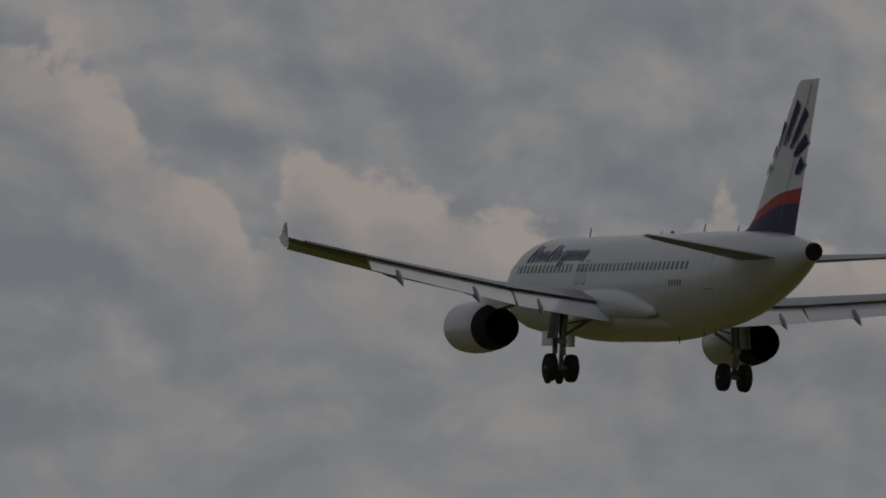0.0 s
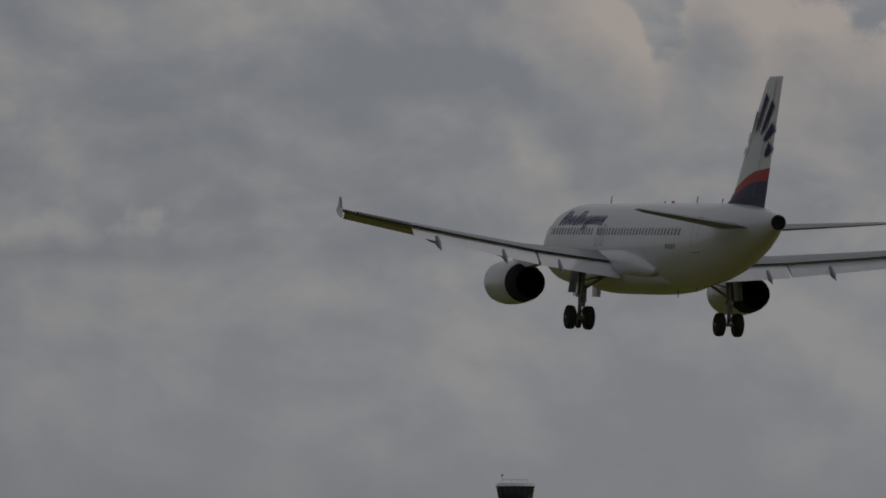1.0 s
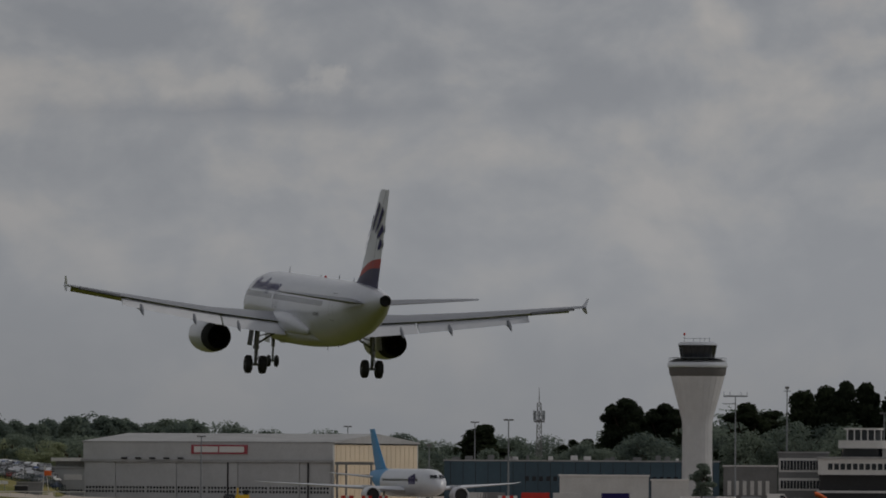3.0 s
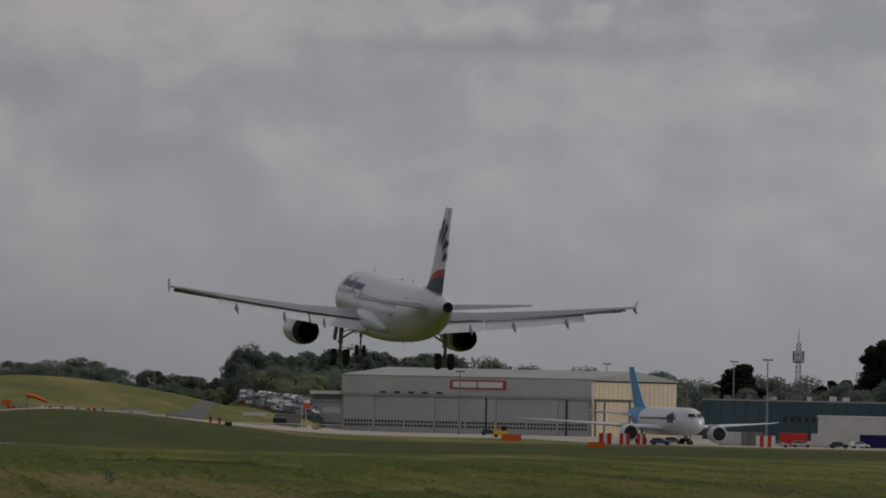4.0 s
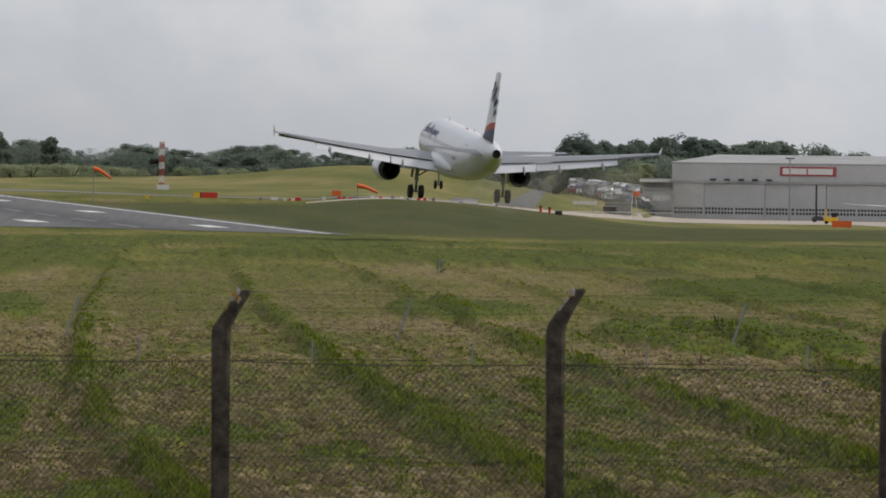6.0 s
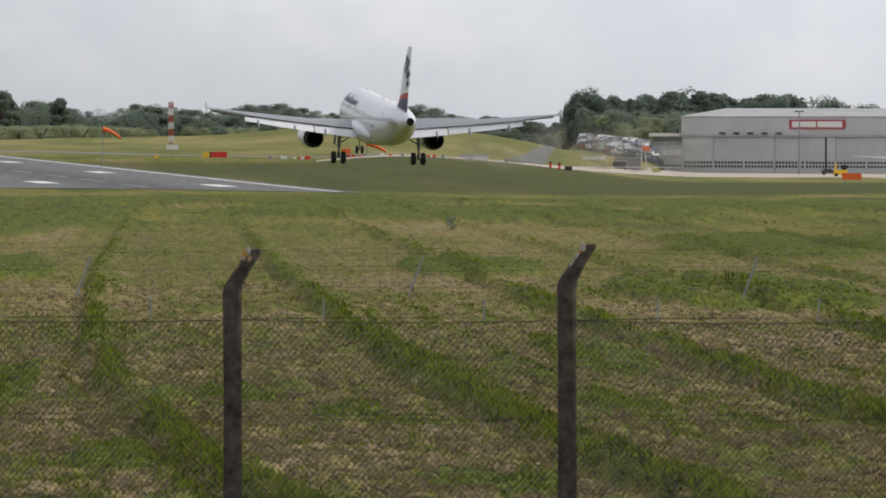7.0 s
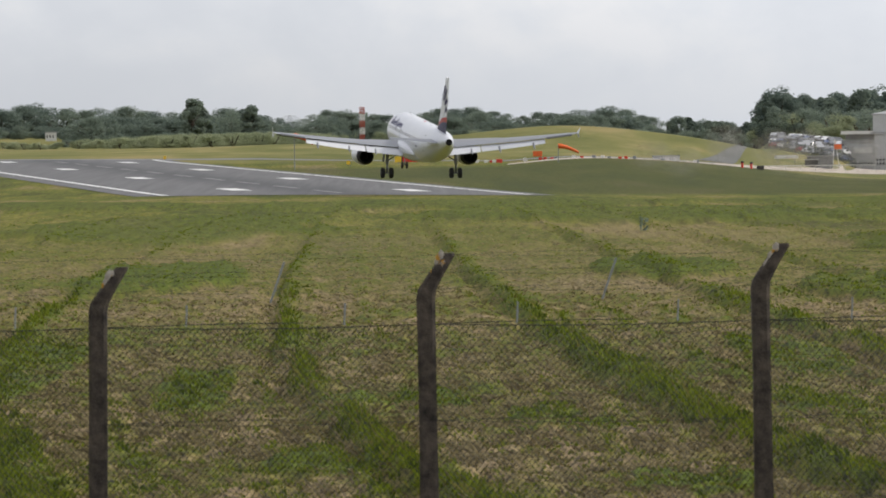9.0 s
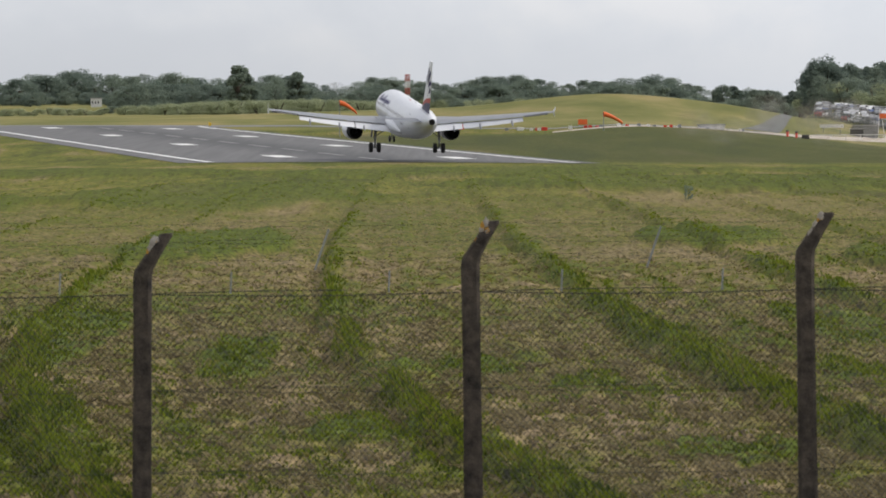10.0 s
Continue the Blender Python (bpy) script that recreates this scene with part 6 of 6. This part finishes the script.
def build_signs():
    def board(name, label, az, d, w, h, mats, z=0.25, cat="sign"):
        t = thing(name, site(az, d), label, cat)
        x = -w / 2
        for f, mat in mats:
            slab("panel", x, -0.15, z, x + w * f, 0.15, z + h, mat, t)
            x += w * f
        for xx in (-w * 0.35, w * 0.35):
            slab("leg", xx - 0.06, -0.05, -0.2, xx + 0.06, 0.05, z, GALV, t)
        return t

    board("taxiway_sign", "lit red taxiway sign with a yellow end panel", 0.072, 1330, 4.0, 0.95, ((0.27, YELLOW), (0.06, SOOT), (0.67, SIGNRED)))
    board("taxiway_sign", "orange taxiway board standing on the grass", 4.68, 1560, 3.9, 1.3, ((1.0, ORANGE),), 0.5)
    board("taxiway_sign", "orange taxiway board standing on the grass", 5.3, 1210, 2.6, 0.8, ((1.0, ORANGE),), 0.3)
    board("taxiway_sign", "small orange board beside the taxiway", 1.02, 1370, 1.6, 0.9, ((1.0, ORANGE),))
    board("marker_board", "small yellow marker board on the grass", -1.68, 1432, 0.5, 0.6, ((1.0, YELLOW),))
    board("marker_board", "small yellow marker board on the grass", -0.35, 1300, 0.6, 0.6, ((1.0, YELLOW),))
    board("name_board", "white rectangular board on legs", 2.82, 1660, 5.0, 0.7, ((1.0, SIGNWHITE),), 1.4)
    board("striped_barrier", "red and white striped barrier block", 6.52, 1640, 4.0, 2.4, tuple((0.2, SIGNRED if k % 2 else SIGNWHITE) for k in range(5)), 0.05, "barrier")
    for az, w in ((5.36, 3.2), (5.50, 2.6), (5.62, 2.2)):
        board("striped_barrier", "red and white striped barrier block", az, 1625, w * 0.8, 2.3, ((0.36, SIGNRED), (0.28, SIGNWHITE), (0.36, SIGNRED)), 0.05, "barrier")
    for az, d in ((2.50, 1525), (2.565, 1528)):
        t = thing("hydrant_post", site(az, d), "red marker post with a dark cap on the grass edge", "post", "red marker posts")
        bm = bmesh.new()
        lathe(bm, (0, 0, -0.1), (0, 0, 1), [(0, 0.24), (1.0, 0.24), (1.05, 0.3)], 12)
        part("body", bm, SIGNRED, t)
        bm = bmesh.new()
        lathe(bm, (0, 0, 0.95), (0, 0, 1), [(0, 0.3), (0.25, 0.32), (0.35, 0.1)], 12)
        part("cap", bm, SOOT, t)
    t = thing("equipment_cabinet", site(2.63, 1530), "low dark equipment cabinet on the grass edge", "cabinet")
    slab("body", -0.7, -0.4, -0.1, 0.7, 0.4, 0.7, SOOT, t)
    slab("lid", -0.75, -0.45, 0.7, 0.75, 0.45, 0.8, GREYWALL, t)
    t = thing("survey_tripod", site(3.17, 1745), "pale steel tripod mast with an orange lamp box", "mast")
    for k in range(3):
        a = k * 2.09
        bm = bmesh.new()
        rod(bm, (1.0 * math.cos(a), 1.0 * math.sin(a), -0.1), (0.1 * math.cos(a), 0.1 * math.sin(a), 6.2), 0.09, n=6)
        part("leg", bm, RENDER, t)
    slab("lamp_box", -0.1, -0.5, 4.1, 1.5, 0.5, 5.2, ORANGE, t)
    # low service hut and tanks on the apron edge
    for az, d, w, h, mat, lab in ((3.06, 1700, 5.6, 2.4, GREYWALL, "small grey brick service hut"), (3.0, 1690, 2.8, 1.5, SOOT, "dark fuel tank box"), (1.95, 1470, 5.0, 0.7, RENDER, "low pale utility housing")):
        t = thing("service_hut", site(az, d), lab, "hut")
        slab("body", -w / 2, -1.5, -0.2, w / 2, 1.5, h, mat, t)
        slab("roof", -w / 2 - 0.15, -1.65, h, w / 2 + 0.15, 1.65, h + 0.18, ROOF, t)
    # row of edge markers
    rng = random.Random(12)
    for k in range(26):
        az = 0.45 + 1.75 * rng.random()
        d = curve(az, [(0.4, 1330), (0.8, 1310), (1.6, 1400), (2.3, 1515)])
        mat = (SIGNWHITE, SIGNRED, GALV)[k % 3]
        t = thing("edge_marker", site(az, d), "small low pavement edge block", "marker", "edge markers")
        slab("block", -0.3, -0.2, -0.05, 0.3, 0.2, rng.uniform(0.3, 0.6), mat, t, bevel=0.04)
    # white rail fence along the grass
    f = thing("rail_fence", site(2.85, 1610), "low white rail fence along the apron edge", "fence")
    for k in range(12):
        slab("post", -16 + k * 3, -0.06, -0.2, -15.88 + k * 3, 0.06, 0.9, SIGNWHITE, f)
    slab("rail", -16, -0.1, 0.75, 17.1, -0.064, 0.92, SIGNWHITE, f)


def car_model(mat, label, van=False):
    c = thing("car" if not van else "van", pose(0, 0, -400), label, "car" if not van else "van", "parked cars")
    bm = bmesh.new()
    if van:
        prof = [(-2.6, 0.35), (-2.6, 2.3), (-2.4, 2.45), (1.2, 2.45), (1.9, 1.4), (2.6, 1.15), (2.65, 0.4)]
    else:
        prof = [(-2.1, 0.4), (-2.15, 0.85), (-1.9, 0.98), (-1.5, 1.38), (-0.9, 1.46), (0.2, 1.43), (0.95, 1.0), (1.9, 0.82), (2.15, 0.6), (2.1, 0.35)]
    loft(bm, [[(x, y * (1 - 0.09 * max(0, z - 0.9)), z) for x, z in prof] for y in (-0.88, -0.8, 0.8, 0.88)])
    body = part("body", bm, mat, c)
    for y in (-1, 1):
        bm = bmesh.new()
        pts = [(-1.55, 0.98), (-1.3, 1.33), (0.1, 1.36), (0.75, 1.0)] if not van else [(0.2, 1.45), (0.2, 2.1), (1.1, 2.1), (1.6, 1.45)]
        bm.faces.new([bm.verts.new((x, y * 0.895 * (1 - 0.09 * max(0, z - 0.9)), z)) for x, z in pts])
        part("side_window", bm, DARKGLASS, body)
    for x in (-1.35, 1.35):
        for y in (-0.8, 0.8):
            bm = bmesh.new()
            lathe(bm, (x, y - 0.1, 0.32), (0, 1, 0), [(0, 0.02), (0, 0.28), (0.03, 0.32), (0.17, 0.32), (0.2, 0.28), (0.2, 0.02)], 14)
            part("wheel", bm, BLACK, c)
    return c


def build_vehicles():
    rng = random.Random(5)
    paints = [("white", (0.72, 0.72, 0.72)), ("silver", (0.45, 0.46, 0.48)), ("black", (0.02, 0.02, 0.022)), ("blue", (0.03, 0.06, 0.16)), ("red", (0.3, 0.02, 0.02)), ("grey", (0.15, 0.155, 0.16))]
    cars = [car_model(material("car_" + n, c, 0.22, 0.3 if n == "silver" else 0.0, vary=0.05, coat=0.6), "parked %s hatchback car on the hillside car park" % n) for n, c in paints]
    for row in range(7):
        d = 1885 + row * 24
        for k in range(13):
            az = 2.74 + 0.046 * k + rng.uniform(-0.008, 0.008)
            if rng.random() < 0.12 or az > 3.28:
                continue
            p = polar(az, d)
            copy_thing(cars[rng.choice((0, 0, 1, 1, 1, 2, 2, 2, 5, 5, 5, 3, 4))], pose(p.x, p.y, p.z, 0, 0, rng.choice((62, 70, 250, 80)) + rng.uniform(-6, 6)))
    vans = [car_model(SIGNWHITE, "white van parked on the apron", True), car_model(material("van_grey", (0.3, 0.31, 0.33), 0.4), "grey van parked on the apron", True)]
    for az, d in ((6.62, 1650), (6.78, 1665), (7.05, 1655), (7.2, 1680), (7.62, 1655), (7.72, 1672), (7.86, 1650), (8.02, 1660), (8.12, 1655), (8.3, 1660), (8.42, 1670), (5.85, 1700), (5.76, 1640), (8.48, 1830), (8.56, 1830), (8.64, 1835)):
        p = polar(az, d)
        copy_thing(rng.choice(vans + cars), pose(p.x, p.y, p.z, 0, 0, rng.uniform(-20, 20)) @ Matrix.Diagonal((1.0, 1.0, 1.0, 1)))
    for az, mat, lab in ((7.3, NAVY, "dark blue freight container on the apron"), (6.95, RENDER, "white freight container on the apron"), (6.72, SIGNRED, "red freight container on the apron"), (6.28, RENDER, "white cargo unit beside the parked jet"), (6.4, GREYWALL, "grey cargo unit beside the parked jet")):
        t = thing("container", site(az, 1690), lab, "container", "containers on the apron")
        slab("box", -3.0, -1.2, 0.15, 3.0, 1.2, 2.9, mat, t, bevel=0.05)
        for k in range(10):
            slab("rib", -2.9 + 0.6 * k, -1.26, 0.3, -2.75 + 0.6 * k, -1.204, 2.75, mat, t)
        slab("base", -3.0, -1.1, -0.1, 3.0, 1.1, 0.14, SOOT, t)
    # service vehicle before the hangar and yellow loader
    p = polar(4.52, 1905)
    copy_thing(cars[2], pose(p.x, p.y, p.z, 0, 0, 5))
    t = thing("loader", site(4.60, 1812), "yellow service loader with a short mast", "vehicle")
    slab("body", -1.6, -1.0, 0.4, 1.6, 1.0, 1.6, YELLOW, t, bevel=0.1)
    slab("mast", -1.3, -0.3, 1.6, -0.9, 0.3, 3.2, YELLOW, t)
    slab("cab", 0.2, -0.8, 1.6, 1.4, 0.8, 2.7, DARKGLASS, t, bevel=0.08)
    for x in (-1.0, 1.0):
        for y in (-0.9, 0.9):
            bm = bmesh.new()
            lathe(bm, (x, y - 0.15, 0.42), (0, 1, 0), [(0, 0.02), (0, 0.42), (0.3, 0.42), (0.3, 0.02)], 14)
            part("wheel", bm, BLACK, t)
    # fence round the car park
    f = thing("mesh_fence", pose(0, 0, 0), "dark green steel mesh fence round the car park", "fence")
    green = material("green_steel", (0.03, 0.05, 0.05), 0.6)
    prev = None
    for k in range(30):
        az = 2.66 + 0.66 * k / 29
        p = polar(az, 1868)
        bm = bmesh.new()
        rod(bm, p - Vector((0, 0, 0.2)), p + Vector((0, 0, 2.4)), 0.06, n=6)
        part("post", bm, green, f)
        if prev is not None:
            bm = bmesh.new()
            for z in (0.2, 0.8, 1.4, 2.0, 2.35):
                rod(bm, prev + Vector((0, 0, z)), p + Vector((0, 0, z)), 0.035, n=5)
            for j in range(1, 8):
                q = prev.lerp(p, j / 8)
                rod(bm, q, q + Vector((0, 0, 2.35)), 0.02, n=4)
            part("mesh_panel", bm, green, f)
        prev = p


build_masts()
build_signs()
build_vehicles()

# weed that stands out of the field
t = thing("weed", site(1.781, 398), "dark leafy weed standing in the field", "plant")
bm = bmesh.new()
rng = random.Random(8)
for k in range(40):
    a, r, z = rng.uniform(0, 6.28), rng.uniform(0.05, 0.22), rng.uniform(0.1, 0.75)
    c = Vector((r * math.cos(a), r * math.sin(a), z))
    u = Vector((rng.gauss(0, 1), rng.gauss(0, 1), rng.gauss(0, 1))).normalized()
    w = u.orthogonal().normalized()
    bm.faces.new([bm.verts.new(c + q) for q in (u * 0.1, w * 0.05, -u * 0.1, -w * 0.05)])
part("leaves", bm, LEAF, t)
bm = bmesh.new()
rod(bm, (0, 0, -0.1), (0.03, 0, 0.7), 0.02, 0.008, 6)
part("stem", bm, BARK, t)

# the models that copies were taken from leave the stage
for group in MODELS.values():
    for ob in group:
        for o in (*ob.children_recursive, ob):
            bpy.data.objects.remove(o)
for ob in [o for o in bpy.data.objects if o.parent is None and o.location.z < -300]:
    for o in (*ob.children_recursive, ob):
        bpy.data.objects.remove(o)

# ---- exhaust haze that the engines leave over the strip ----
def haze_material():
    m = bpy.data.materials.new("exhaust_haze")
    m.use_nodes = True
    t = m.node_tree
    pos = t.nodes.new("ShaderNodeTexCoord").outputs["Object"]
    sep = node(t, "SeparateXYZ")
    t.links.new(pos, sep.inputs[0])
    x, z = maths(t, "DIVIDE", sep.outputs[0], 1.9), maths(t, "DIVIDE", sep.outputs[2], 1.5)
    r2 = maths(t, "ADD", maths(t, "MULTIPLY", x, x), maths(t, "MULTIPLY", z, z))
    body = maths(t, "POWER", maths(t, "SUBTRACT", 1.0, r2, clamp=True), 1.3)
    wisp = maths(t, "MULTIPLY_ADD", noise_tex(t, pos, 0.9, 4.0), 2.4, -0.6, clamp=True)
    b = t.nodes["Principled BSDF"]
    b.inputs["Base Color"].default_value = (0.46, 0.42, 0.38, 1)
    b.inputs["Roughness"].default_value, b.inputs["Specular IOR Level"].default_value = 1.0, 0.0
    t.links.new(maths(t, "MULTIPLY", maths(t, "MULTIPLY", body, wisp), 0.24), b.inputs["Alpha"])
    return m


HAZE = []


def build_haze():
    mat, rng = haze_material(), random.Random(31)
    for k in range(11):
        bm = bmesh.new()
        bmesh.ops.create_icosphere(bm, subdivisions=3, radius=1.0, matrix=Matrix.Diagonal((1.85, 2.6, 1.45, 1)))
        for v in bm.verts:
            v.co *= 1 + 0.12 * noise.noise(v.co * 0.9 + Vector((k * 7, 0, 0)))
        ob = part("haze_puff", bm, mat, label="thin grey-brown puff of exhaust haze over the strip", category="exhaust haze", group="exhaust haze")
        HAZE.append((ob, 4.0 + 0.17 * k, rng.uniform(-2.2, 2.2), rng.uniform(-1.2, 0.6)))


build_haze()

# seconds, x, y, z, heading, pitch, bank
FLIGHT = [
    (0.0, 67.13, 320.62, 27.52, -6.74, 3.21, 2.55),
    (0.5, 63.51, 350.61, 25.75, -7.14, 2.95, 2.79),
    (1.0, 59.83, 380.61, 23.97, -7.39, 2.67, 2.18),
    (1.5, 56.15, 410.55, 22.12, -7.36, 2.47, 2.42),
    (2.0, 52.53, 440.50, 20.10, -7.20, 2.42, 3.39),
    (2.2, 51.05, 452.50, 19.31, -7.15, 2.46, 3.44),
    (3.3, 42.77, 518.76, 15.07, -7.05, 3.13, 1.22),
    (3.5, 41.32, 530.88, 14.35, -6.99, 3.26, 1.06),
    (4.0, 37.50, 561.32, 12.68, -6.74, 3.65, 1.32),
    (4.5, 33.78, 591.83, 11.44, -6.56, 3.97, 2.77),
    (5.0, 30.07, 622.34, 10.25, -6.41, 4.35, 3.76),
    (5.5, 26.50, 652.79, 9.47, -6.35, 4.35, 3.62),
    (6.0, 22.99, 683.18, 8.87, -6.41, 4.03, 2.55),
    (6.2, 21.67, 695.31, 8.68, -6.47, 3.94, 2.12),
    (7.3, 14.40, 761.75, 7.79, -7.13, 4.19, 0.73),
    (7.5, 13.03, 773.80, 7.63, -7.28, 4.19, 0.64),
    (8.0, 9.61, 803.88, 7.30, -7.70, 4.09, 0.53),
    (8.5, 6.20, 833.93, 6.95, -8.04, 4.08, 0.63),
    (9.0, 2.80, 863.96, 6.53, -8.22, 4.38, 0.82),
    (9.5, -0.59, 893.97, 6.03, -8.32, 4.78, 0.83),
    (10.0, -3.96, 923.98, 5.49, -8.34, 5.22, 0.96),
]


def motions():
    rows = []
    for t, x, y, z, head, pitch, bank in FLIGHT:
        m = Matrix.Translation((x, y, z)) @ Matrix.Rotation(radians(-head), 4, "Z") @ Matrix.Rotation(radians(pitch), 4, "X") @ Matrix.Rotation(radians(bank), 4, "Y")
        rows.append((t, m))
    walk(AIRLINER, rows)
    # each puff is carried in the hull until it is let go, then hangs behind and drifts
    for ob, start, dx, dz in HAZE:
        path = []
        for t, m in rows:
            if t <= start:
                path.append((t, Matrix.Translation(m @ Vector((0, 1, 0)))))
        p = path[-1][1].translation
        f = start - path[-1][0]
        p = p + Vector((-7.4, 61.0, -2.6)) * f
        rest = Vector((p.x + dx, p.y - 14, 6.1 + dz))
        path.append((start + 0.45, Matrix.Translation(rest)))
        path.append((10.6, Matrix.Translation(rest + Vector((-2.5, 6.0, -0.6)))))
        walk(ob, path)
    for n, (sock, h, turn) in enumerate(SOCKS):
        walk(sock, [(0.5 * k, pose(0, 0, h, 0, 4 * math.sin(1.3 * k + n), turn + 6 * math.sin(0.9 * k + 2 * n))) for k in range(21)])


motions()
